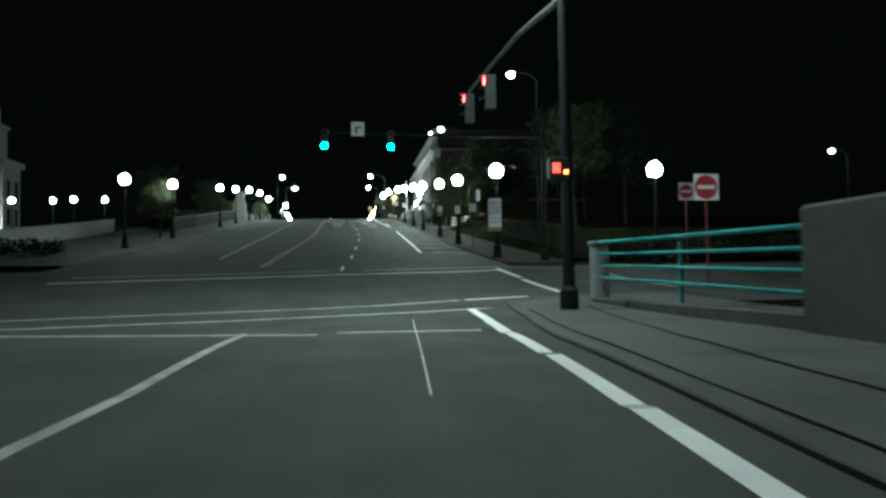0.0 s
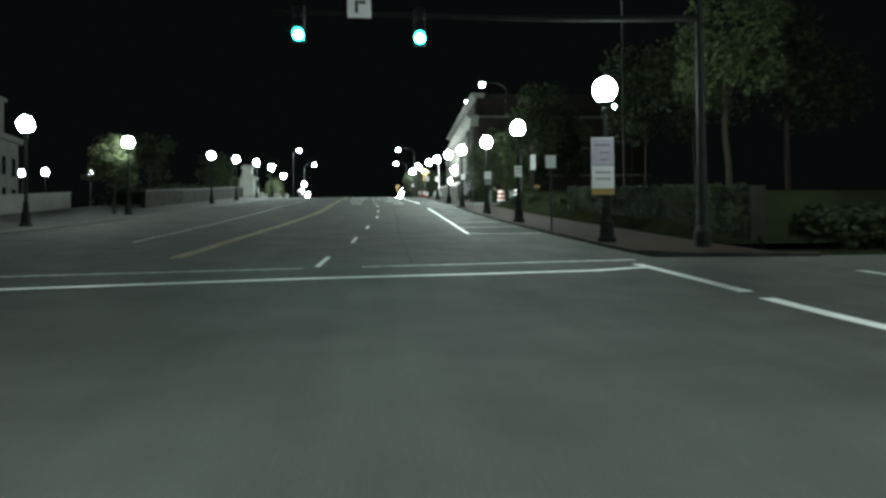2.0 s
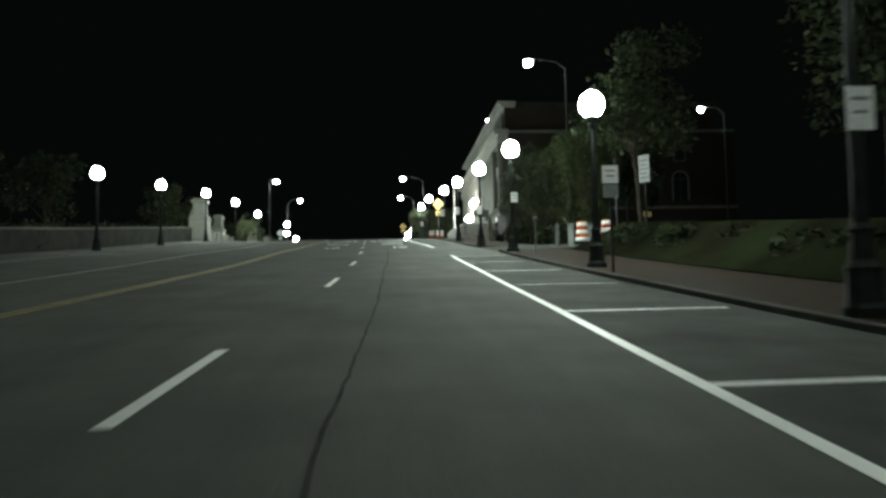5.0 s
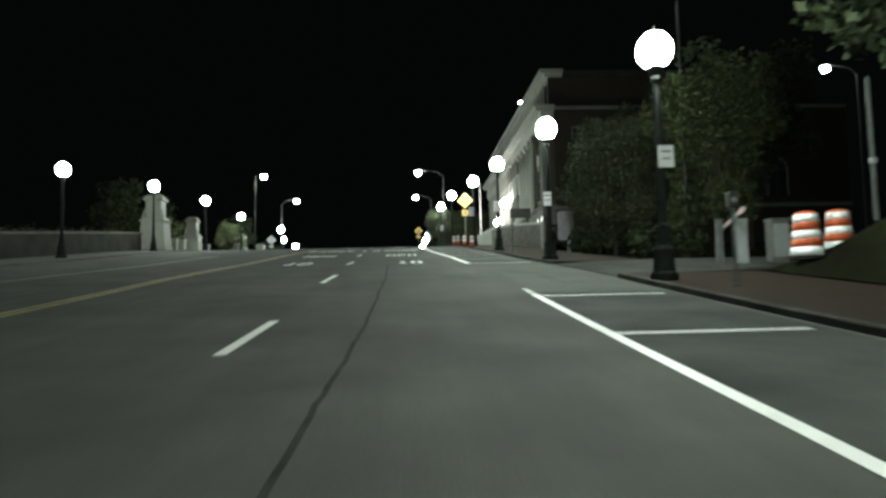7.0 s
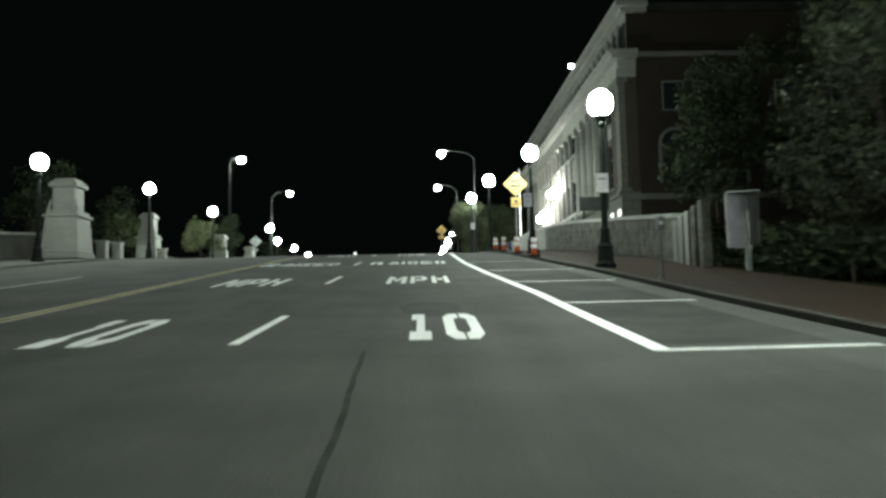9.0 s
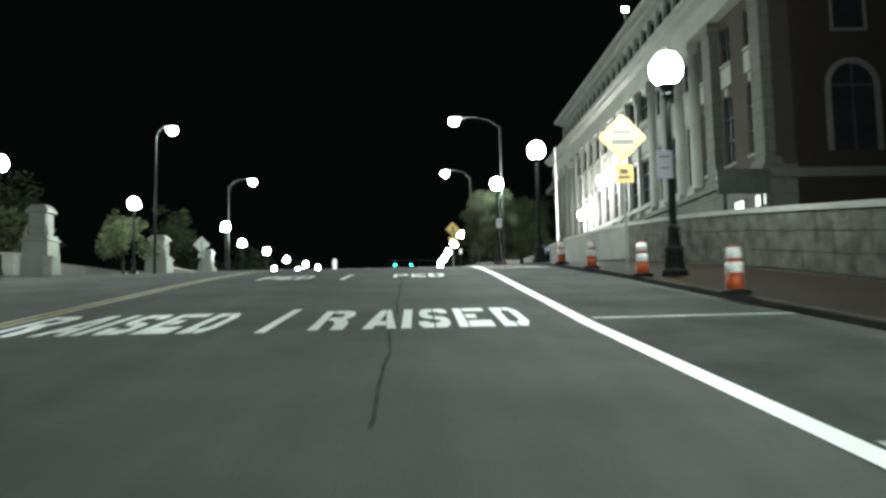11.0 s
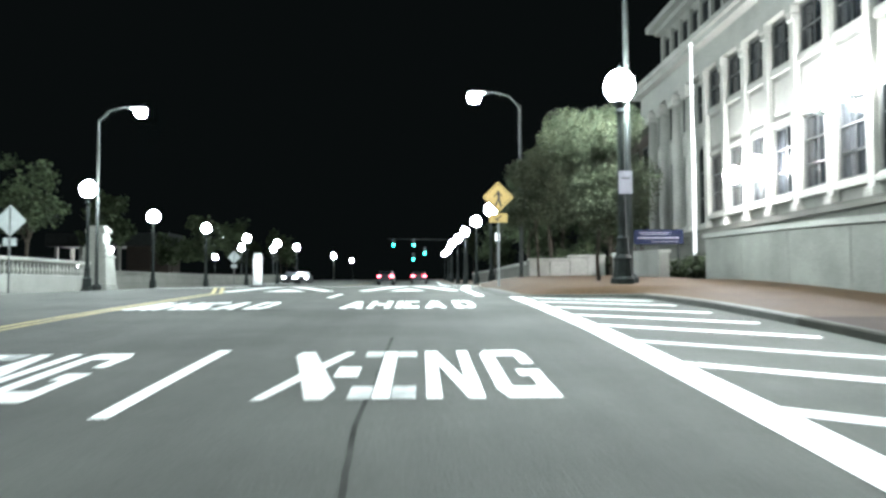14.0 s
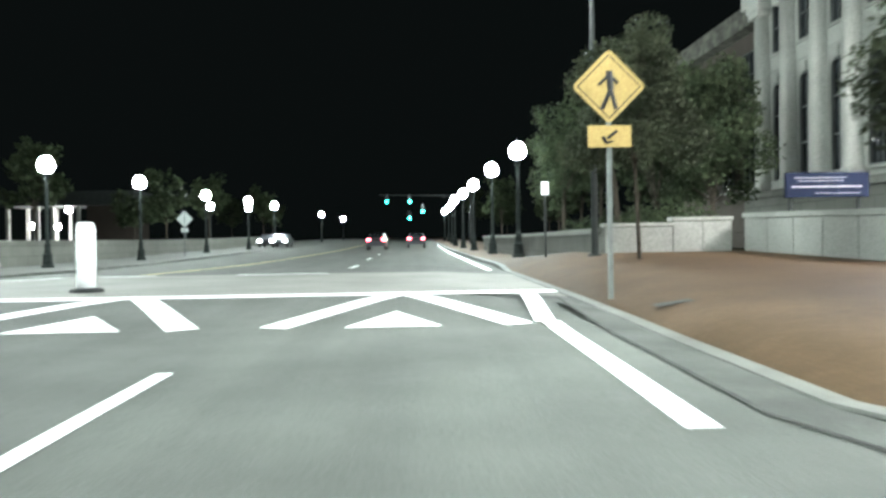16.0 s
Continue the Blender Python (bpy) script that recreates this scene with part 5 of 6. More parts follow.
def cross_wall(xa, xb, y, ztop, count):
    """A low stone wall that faces down the street, faced with upright slabs."""
    t = thing("low_wall", pose(0, 0, 0), "low pale stone planter wall facing down the pavement", "wall")
    part("body", boxes((xa, xb, y, y + 0.36, 12.6, ztop - 0.1)), STONEWALL, t)
    part("coping", boxes((xa - 0.03, xb + 0.03, y - 0.08, y + 0.42, ztop - 0.1, ztop), bevel=0.015), LIMESTONE, t)
    w = (xb - xa) / count
    for k in range(count):
        part("stone", boxes((xa + w * k + 0.008, xa + w * (k + 1) - 0.008, y - 0.035, y - 0.001, 12.95, ztop - 0.115), bevel=0.01), LIMESTONE, t)


cross_wall(9.27, 10.85, 168.0, 14.22, 2)
cross_wall(7.45, 9.26, 168.0, 14.08, 2)
sloped_wall("low_wall", 7.45, 7.8, 168.37, 205, -0.2, 1.02, STONEWALL, "low pale stone planter wall along the pavement", top=PANELSTONE)
tagged(part("planter_soil", sheet([7.8, 9.5, 11.6], steps(168.3, 205, 3), lambda x, y: g(y) + 0.98), SOIL), "dark planted bed behind the low wall", "garden", kind="structure")
tagged(part("forecourt", sheet([11.6, 14, 15.7], steps(157.6, 205, 3), lambda x, y: g(y) + 0.42), SOIL), "dark planted strip before the building", "garden", kind="structure")
t = thing("slab_fence", pose(0, 0, 0), "row of pale upright slabs at the terrace wall's end", "fence")
for k in range(5):
    x, y = 11.45 - 0.13 * k, 112.3 - 0.92 * k
    part("slab", boxes((x - 0.16, x + 0.1, y - 0.16, y + 0.16, g(y) + KH - 0.02, g(y) + 1.45 + 0.13 * k), bevel=0.02), PANELSTONE if k < 3 else ROUGHSTONE, t)
bm = tube(bmesh.new(), [(11.45, 112.75, g(112.7) + 1.2), (10.93, 108.5, g(108.5) + 1.2)], 0.03)
part("rail", bm, DARKPOLE, t)

# dark notice board on the terrace
t = thing("notice_board", pose(13.0, 130.8, g(130.8) + 1.48), "dark blank-backed notice board on two posts above the terrace wall", "sign")
part("board", boxes((-0.85, 0.85, -0.03, 0.03, 0.8, 1.6), bevel=0.01), BRONZE, t)
for x in (-0.6, 0.6):
    part("post", boxes((x - 0.05, x + 0.05, 0.032, 0.11, 0, 1.5)), DARKPOLE, t)

# pale two-faced information stand behind the pavement
t = thing("information_stand", pose(12.15, 108.8, g(108.8) - 0.06, rz=-18), "pale two-faced information stand on a short post", "sign")
part("post", boxes((-0.08, 0.08, -0.06, 0.06, 0, 0.75)), SIGNBACK, t)
# the stand's bright and dim faces are put into the two panels' colours
for rz, m in ((28, PRINTGREY), (-62, CONCRETE)):
    p = part("panel", boxes((-0.31, 0.31, -0.03, 0.03, 0.7, 2.2), bevel=0.01), m, t)
    p.matrix_basis = pose(-0.27 if rz > 0 else 0.15, 0.0 if rz > 0 else 0.12, 0, 0, 0, rz)
part("cap", boxes((-0.5, 0.36, -0.24, 0.42, 2.2, 2.26), bevel=0.015), SIGNBACK, t)


def parking_meter(x, y, h, material, label):
    t = thing("parking_meter", pose(x, y, g(y) + KH - 0.01), label, "parking meter", "meters along the kerb")
    part("foot", lathe([(0.09, 0), (0.09, 0.03), (0.05, 0.05)], 12), material, t)
    part("pole", lathe([(0.035, 0.04), (0.035, h - 0.3)], 10), material, t)
    head = part("head", boxes((-0.09, 0.09, -0.07, 0.07, h - 0.32, h - 0.1), bevel=0.025), HOUSING, t)
    bm = lathe([(0.088, -0.06), (0.088, 0.06)], 16)
    bmesh.ops.rotate(bm, verts=bm.verts, matrix=Matrix.Rotation(radians(90), 3, "X"))
    bmesh.ops.translate(bm, verts=bm.verts, vec=(0, 0, h - 0.1))
    part("dome", bm, HOUSING, head)
    part("dial", boxes((-0.05, 0.05, -0.075, -0.0705, h - 0.22, h - 0.14)), SIGNBACK, head)


parking_meter(9.2, 81.5, 1.75, STEEL, "tall pale steel parking meter post with a dark head")
parking_meter(8.5, 104.9, 1.42, STEEL, "dark-headed parking meter on a steel pole")

# bright flagpole before the far corner
t = thing("flagpole", pose(12.95, 162.5, g(162.5) + 0.14), "slim white flagpole with no flag", "flagpole")
part("base", lathe([(0.2, 0), (0.2, 0.15), (0.1, 0.25)], 12), LIMESTONE, t)
part("pole", lathe([(0.075, 0.2), (0.045, 9.0)], 10), SIGNWHITE, t)
part("ball", lathe([(0.02, 8.98), (0.09, 9.07), (0.02, 9.16)], 10), SIGNWHITE, t)


# ---- traffic cones and bollards ----
def channel_cone(m):
    t = thing("traffic_post", m, "orange traffic post with two white bands standing by the kerb", "traffic cone", "posts along the kerb")
    part("foot", lathe([(0.24, 0), (0.24, 0.05), (0.15, 0.07)], 12), RUBBER, t)
    part("lower_body", lathe([(0.14, 0.06), (0.13, 0.34)], 14), ORANGE, t, smooth=True)
    part("band", lathe([(0.134, 0.34), (0.128, 0.52)], 14), WHITEBAND, t, "white reflective band", smooth=True)
    part("middle_body", lathe([(0.12, 0.52), (0.12, 0.58)], 14), ORANGE, t)
    part("band", lathe([(0.124, 0.58), (0.11, 0.76)], 14), WHITEBAND, t, "white reflective band", smooth=True)
    part("top", lathe([(0.10, 0.76), (0.06, 0.80)], 12), ORANGE, t)
    return t


_c = None
for x, y in ((7.85, 119.6), (7.75, 124.4), (7.6, 128.8), (7.58, 133.2)):
    at = pose(x, y, g(y) + KH - 0.008)
    _c = channel_cone(at) if _c is None else copy_thing(_c, at) and _c

t = thing("bollard", pose(-3.12, 161.1, gz(-3, 161.1)), "white marker post with a black foot on the raised crossing", "bollard")
part("foot", lathe([(0.28, 0), (0.27, 0.05), (0.18, 0.08)], 14), RUBBER, t)
part("post", lathe([(0.15, 0.06), (0.15, 1.0)], 16), WHITEBAND, t, smooth=True)
part("top", lathe([(0.14, 1.0), (0.155, 1.03), (0.13, 1.16), (0.1, 1.19)], 16), WHITEBAND, t)


def drum(m):
    t = thing("traffic_drum", m, "orange and white banded traffic drum", "traffic drum", "drums by the car park")
    part("foot", lathe([(0.42, 0), (0.42, 0.06), (0.3, 0.08)], 14), RUBBER, t)
    r = 0.34
    for k in range(5):
        part("band", lathe([(r - 0.02 * k, 0.08 + 0.18 * k), (r - 0.02 * k - 0.012, 0.26 + 0.18 * k)], 16), ORANGE if k % 2 else WHITEBAND, t, smooth=True)
    part("lid", lathe([(0.24, 0.98), (0.2, 1.04), (0.08, 1.06)], 14), ORANGE, t)
    return t


_d1 = drum(pose(12.02, 84.2, bank_z(12.02, 84.2) + 0.02))
copy_thing(_d1, pose(13.7, 85.8, bank_z(13.7, 85.8) - 0.02))
t = thing("barrier_gate", pose(12.56, 88.62, g(88.6) + 0.1, rz=-17), "car-park barrier with a pale housing and a lowered striped arm", "barrier")
part("housing", boxes((-0.15, 0.15, -0.15, 0.15, 0, 1.2), bevel=0.02), SIGNBACK, t)
part("hood", boxes((-0.18, 0.18, -0.18, 0.18, 1.2, 1.26), bevel=0.015), SIGNBACK, t)
arm = part("arm", boxes((-0.21, -0.17, -2.3, 3.9, 1.24, 1.34)), SIGNBACK, t)
for k in range(4):
    part("stripe", boxes((-0.215, -0.165, -2.0 + 1.5 * k, -1.5 + 1.5 * k, 1.235, 1.345)), SIGNRED, arm, "red stripe")
t = thing("gate_post", pose(11.66, 87.97, g(88) + 0.1), "slim dull steel post beside the barrier", "post")
part("post", boxes((-0.08, 0.08, -0.08, 0.08, 0, 1.25), bevel=0.02), STEEL, t)
t = thing("machine_cabinet", pose(13.84, 89.1, g(89.1) + 0.1), "pale steel cabinet at the car-park entrance", "machine")
part("body", boxes((-0.27, 0.27, -0.22, 0.22, 0, 1.2), bevel=0.03), CONCRETE, t)
part("lid", boxes((-0.3, 0.3, -0.26, 0.24, 1.2, 1.26), bevel=0.015), STEEL, t)
part("door", boxes((-0.22, 0.22, -0.235, -0.222, 0.15, 1.1), bevel=0.004), SIGNBACK, t)
t = thing("steel_post", pose(13.84, 84.5, bank_z(13.84, 84.5) - 0.05), "slim pale steel post with small fittings", "post")
part("shaft", lathe([(0.045, 0), (0.035, 3.3)], 8), STEEL, t)
part("fitting", boxes((-0.06, 0.06, -0.07, 0.05, 1.3, 1.42), bevel=0.01), SIGNBACK, t)
t = thing("car_park_sign", pose(14.4, 81.9, bank_z(14.4, 81.9) - 0.05, rz=-52), "tall narrow pale sign board on a dark post", "sign")
part("post", boxes((-0.04, 0.04, 0.0, 0.08, 0, 3.1)), DARKPOLE, t)
p = part("plate", boxes((-0.28, 0.28, -0.02, -0.003, 1.85, 3.1), bevel=0.006), SIGNBACK, t)
for k in range(5):
    part("print_bar", boxes((-0.2, 0.2 - 0.05 * (k % 2), -0.026, -0.0205, 2.02 + 0.2 * k, 2.08 + 0.2 * k)), STEEL, p)
t = thing("hydrant_marker", pose(15.1, 83.9, bank_z(15.1, 83.9) - 0.05), "small orange-yellow marker plate on a stake in the bank", "marker")
part("stake", boxes((-0.03, 0.03, -0.02, 0.02, 0, 0.5)), STEEL, t)
part("plate", boxes((-0.26, 0.26, -0.035, -0.021, 0.26, 0.5), bevel=0.005), SIGNYELLOW, t)
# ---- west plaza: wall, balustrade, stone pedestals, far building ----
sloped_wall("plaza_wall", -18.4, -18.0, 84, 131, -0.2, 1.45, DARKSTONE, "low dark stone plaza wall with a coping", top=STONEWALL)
sloped_wall("plaza_wall", -24.4, -24.0, 46, 84, -0.2, 1.3, LIMESTONE, "long dim pale stone plaza wall with a coping", top=LIMESTONE)


def pedestal(x, y, w, h, label, wreath=False):
    t = thing("stone_pedestal", pose(x, y, g(y) + KH - 0.02 - fall(x, y)), label, "monument", "stone pedestals on the plaza")
    a = w / 2
    part("plinth", boxes((-a, a, -a, a, 0, 0.32), (-a * 0.95, a * 0.95, -a * 0.95, a * 0.95, 0.32, 0.48), bevel=0.05), LIMESTONE, t)
    bm = bmesh.new()
    low = [bm.verts.new((sx * a * 0.9, sy * a * 0.9, 0.48)) for sx, sy in ((-1, -1), (1, -1), (1, 1), (-1, 1))]
    top = [bm.verts.new((sx * a * 0.78, sy * a * 0.78, h * 0.52)) for sx, sy in ((-1, -1), (1, -1), (1, 1), (-1, 1))]
    for k in range(4):
        bm.faces.new((low[k], low[(k + 1) % 4], top[(k + 1) % 4], top[k]))
    bm.faces.new(low[::-1])
    bm.faces.new(top)
    part("die", bm, LIMESTONE, t, "battered stone block")
    part("moulding", boxes((-a * 0.9, a * 0.9, -a * 0.9, a * 0.9, h * 0.52, h * 0.55), (-a * 0.76, a * 0.76, -a * 0.76, a * 0.76, h * 0.55, h * 0.6), bevel=0.03), LIMESTONE, t)
    part("upper_block", boxes((-a * 0.56, a * 0.56, -a * 0.56, a * 0.56, h * 0.6, h * 0.9), bevel=0.06), LIMESTONE, t)
    part("cap", boxes((-a * 0.7, a * 0.7, -a * 0.7, a * 0.7, h * 0.9, h * 0.95), (-a * 0.62, a * 0.62, -a * 0.62, a * 0.62, h * 0.95, h * 0.98), (-a * 0.5, a * 0.5, -a * 0.5, a * 0.5, h * 0.98, h + 0.05), bevel=0.03), LIMESTONE, t)
    if wreath:
        for axis in (0, 1):
            bm = bmesh.new()
            for k in range(14):
                q = 2 * math.pi * k / 14
                u, v = a * 0.34 * math.cos(q), h * 0.75 + a * 0.34 * math.sin(q)
                c = (a * 0.57, u, v) if axis == 0 else (u, -a * 0.57, v)
                r = 0.1 + 0.035 * math.sin(k * 2.4)
                bmesh.ops.create_icosphere(bm, subdivisions=1, radius=r, matrix=Matrix.Translation(c))
            part("wreath", bm, LIMESTONE, t, "carved leafy stone wreath")
    for sx in (-1, 1):
        part("corner_scroll", tube(bmesh.new(), [(sx * a * 0.72, -a * 0.6, h * 0.6), (sx * a * 0.66, -a * 0.6, h * 0.66), (sx * a * 0.6, -a * 0.58, h * 0.74)], 0.11, 0.05, n=6), LIMESTONE, t)



pedestal(-17.9, 134.2, 2.35, 4.75, "tall stepped pale stone pedestal beside the plaza wall")
pedestal(-20.2, 154.4, 1.9, 4.55, "tall stepped pale stone pedestal on the plaza")
pedestal(-18.2, 169.9, 2.1, 4.15, "stepped pale stone pedestal with a carved wreath", True)
pedestal(-18.15, 184.0, 1.85, 4.15, "square pale stone pier at the end of the balustrade")


def balustrade(ya, yb, x):
    t = thing("balustrade", pose(x, (ya + yb) / 2, g((ya + yb) / 2) + KH - 0.03 - fall(x, (ya + yb) / 2)), "pale stone balustrade with turned balusters", "balustrade")
    half = (yb - ya) / 2
    part("base_rail", boxes((-0.25, 0.25, -half, half, 0, 0.95), bevel=0.02), LIMESTONE, t)
    part("top_rail", boxes((-0.22, 0.22, -half, half, 1.65, 1.85), bevel=0.03), LIMESTONE, t)
    n = int((yb - ya) / 0.42)
    me = None
    for k in range(n):
        y = -half + 0.3 + k * (yb - ya - 0.6) / max(1, n - 1)
        if me is None:
            ob = part("baluster", lathe([(0.1, 0.94), (0.07, 1.0), (0.11, 1.18), (0.06, 1.45), (0.09, 1.6), (0.1, 1.66)], 8), LIMESTONE, t)
            me = ob.data
        else:
            ob = new("baluster", me)
            ob.parent = t
        ob.location = (0, y, 0)


balustrade(171.5, 182.3, -18.1)
sloped_wall("plaza_wall", -20.6, -20.25, 156.2, 168.2, -0.2, 0.95, STONEWALL, "low dull stone wall between two pedestals", top=STONEWALL)
sloped_wall("plaza_wall", -18.4, -18.0, 186, 260, -0.2, 1.1, STONEWALL, "long low dark stone wall beside the far road", top=STONEWALL)
for y in (138.5, 141, 146, 150):
    t = thing("stone_post", pose(-17.6, y, g(y) + KH - 0.02 - fall(-17.6, y)), "short pale stone post on the plaza", "bollard", "stone posts")
    part("shaft", boxes((-0.3, 0.3, -0.3, 0.3, 0, 1.1), bevel=0.03), LIMESTONE, t)
    part("cap", boxes((-0.36, 0.36, -0.36, 0.36, 1.1, 1.25), bevel=0.03), LIMESTONE, t)

# lit pavilion beyond the balustrade
t = thing("pavilion", pose(-53.5, 268, 13.9), "open lit pavilion with white posts and a deep dark roof", "shelter")
part("plinth", boxes((-6, 14, -4, 4, -4.0, 0.0)), STONEWALL, t)
for x, w in ((-5.2, 0.22), (-1.0, 0.4), (1.4, 0.2), (5.2, 0.2)):
    for y in (-3, 3):
        part("post", boxes((x - w, x + w, y - 0.25, y + 0.25, 0, 6.0)), LIMESTONE, t)
part("side_wall", boxes((6.5, 13.5, -3.2, 3.2, 0, 6.0)), DARKBRICK, t, "dark closed side of the pavilion")
part("roof", boxes((-6.5, 14, -4.5, 4.5, 6.0, 8.2), bevel=0.1), DARKPOLE, t)
LAMPGLOW = glow("pavilion_lamp", (1, 1, 0.95), 90.0)
for x, y, z in ((-3.2, 0.5, 3.2), (0.3, 1.0, 3.0), (3.3, -2.0, 5.5)):
    part("lamp", lathe([(0.1, z - 0.45), (0.42, z - 0.2), (0.45, z + 0.1), (0.2, z + 0.42)], 12, at=(x, y)), LAMPGLOW, t, "glowing white lamp")

# distant classical building
t = thing("classical_building", pose(-96, 196, g(196) - 1.5), "distant floodlit white classical building with a lantern tower", "building")
part("wall", boxes((-20, 20, -14, -5, 0, 17)), LIMESTONE, t)
part("cornice", boxes((-20.8, 20.8, -14.8, -4.2, 17, 18.2)), LIMESTONE, t)
part("tower", boxes((9.5, 17.5, -13, -6, 18.2, 26)), LIMESTONE, t)
part("tower_cornice", boxes((9, 18, -13.5, -5.5, 26, 26.8)), LIMESTONE, t)
part("belfry", boxes((10.6, 16.4, -12, -7, 26.8, 31.5), bevel=0.3), SIGNWHITE, t, "bright white belfry")
for k in range(8):
    for z in (3, 9.5):
        x = -17 + 4.9 * k
        w = part("window", boxes((x - 1.1, x + 1.1, -14.15, -14.02, z, z + 4.4)), LIMESTONE, t)
        part("pane", boxes((x - 0.8, x + 0.8, -14.2, -14.16, z + 0.3, z + 4.1)), GLASS, w)
for k in range(2):
    for z in (3, 9.5):
        y = -11.7 + 4.3 * k
        w = part("window", boxes((20.02, 20.15, y - 1.1, y + 1.1, z, z + 4.4)), LIMESTONE, t)
        part("pane", boxes((20.16, 20.2, y - 0.8, y + 0.8, z + 0.3, z + 4.1)), GLASS, w)
for x in (-76.5, -80, -84):
    t = thing("ground_floodlight", pose(x, 175.5, g(175.5) - 1.46), "small floodlight on the lawn facing the building", "lamp")
    part("housing", boxes((-0.4, 0.4, -0.3, 0.1, 0, 0.6), bevel=0.04), HOUSING, t)
    part("lens", boxes((-0.35, 0.35, 0.102, 0.12, 0.1, 0.55)), LAWNFLOOD, t)


# ---- trees and hedges ----
def crown_mesh(rng, blobs, count, size):
    """Leaf quads scattered through overlapping clumps (x, y, z, r)."""
    verts, faces = [], []
    w = [b_[3] ** 2 for b_ in blobs]
    for _ in range(count):
        bx, by, bz, br = rng.choices(blobs, w)[0]
        d = Vector((rng.gauss(0, 1), rng.gauss(0, 1), rng.gauss(0, 1))).normalized() * br * rng.uniform(0.45, 1.08)
        p = Vector((bx, by, bz)) + Vector((d.x, d.y, d.z * 0.85))
        u = Vector((rng.gauss(0, 1), rng.gauss(0, 1), rng.gauss(0, 0.6))).normalized()
        v = u.cross(Vector((rng.gauss(0, 1), rng.gauss(0, 1), rng.gauss(0, 1)))).normalized()
        s = size * rng.uniform(0.6, 1.4)
        i = len(verts)
        verts += [p - u * s, p + v * s * 0.5, p + u * s, p - v * s * 0.5]
        faces.append((i, i + 1, i + 2, i + 3))
    me = bpy.data.meshes.new("crown")
    me.from_pydata([tuple(v) for v in verts], [], faces)
    return me


def tree(x, y, base, height, spread, seed, leaf, label, trunk=None, count=3800, size=0.14, r=0.12):
    rng = random.Random(seed)
    t = thing("tree", pose(x, y, base - fall(x, y)), label, "tree")
    bole = trunk or height * 0.38
    bm = bmesh.new()
    lx, ly = rng.uniform(-0.09, 0.09), rng.uniform(-0.09, 0.09)
    lean = [(lx * i + 0.025 * rng.uniform(-1, 1), ly * i + 0.025 * rng.uniform(-1, 1)) for i in range(5)]
    tube(bm, [(lean[i][0], lean[i][1], bole * i / 3.0) for i in range(5)], r, r * 0.55)
    blobs = []
    top = Vector((lean[4][0], lean[4][1], bole * 4 / 3))
    for k in range(9):
        a = 2 * math.pi * k / 9 + rng.uniform(-0.3, 0.3)
        up = rng.uniform(0.05, 1.0)
        rad = spread * (1 - 0.55 * up) * rng.uniform(0.45, 0.85)
        tip = Vector((math.cos(a) * rad, math.sin(a) * rad, bole + (height - bole) * up * 0.86))
        start = Vector((lean[3][0], lean[3][1], bole * rng.uniform(0.8, 1.25)))
        tube(bm, [start, start.lerp(tip, 0.5) + Vector((0, 0, 0.12 * spread)), tip], r * 0.34, r * 0.08, n=5)
        blobs.append((tip.x, tip.y, tip.z, spread * rng.uniform(0.22, 0.4)))
    for x_, y_, z_, r_ in blobs[:]:
        for _ in range(2):
            u = Vector((rng.gauss(0, 1), rng.gauss(0, 1), rng.gauss(0, 0.8))).normalized() * r_ * rng.uniform(0.8, 1.15)
            blobs.append((x_ + u.x, y_ + u.y, z_ + u.z, r_ * rng.uniform(0.3, 0.5)))
    for k in range(14):
        blobs.append((rng.uniform(-.55, .55) * spread, rng.uniform(-.55, .55) * spread, rng.uniform(bole * 1.1, height * 0.9), spread * rng.uniform(0.22, 0.42)))
    part("trunk", bm, BARK, t)
    me = crown_mesh(rng, blobs, count, size)
    me.materials.append(leaf)
    c = new("crown", me)
    c.parent = t
    return t


def hedge(name, x0, x1, y0, y1, h, seed, leaf, label, count=4000, size=0.12):
    rng = random.Random(seed)
    blobs = []
    n = max(3, int((x1 - x0) * (y1 - y0) / 1.6))
    for _ in range(n):
        r = rng.uniform(0.35, 0.6) * h
        blobs.append((rng.uniform(x0, x1), rng.uniform(y0, y1), 0, r))
    blobs = [(x, y, max(r * 0.7, h - r) * rng.uniform(0.6, 1.0), r) for x, y, _, r in blobs]
    cx, cy = (x0 + x1) / 2, (y0 + y1) / 2
    me = crown_mesh(rng, [(x - cx, y - cy, z + g(y) - g(cy), r) for x, y, z, r in blobs], count, size)
    me.materials.append(leaf)
    t = thing(name, pose(cx, cy, g(cy) - fall(cx, cy)), label, "hedge")
    c = new("foliage", me)
    c.parent = t
    for x, y, z, r in blobs[:10]:
        part("stem", tube(bmesh.new(), [(x - cx, y - cy, g(y) - g(cy) - 0.1), (x - cx, y - cy, z)], 0.04, 0.015, n=5), BARK, t)


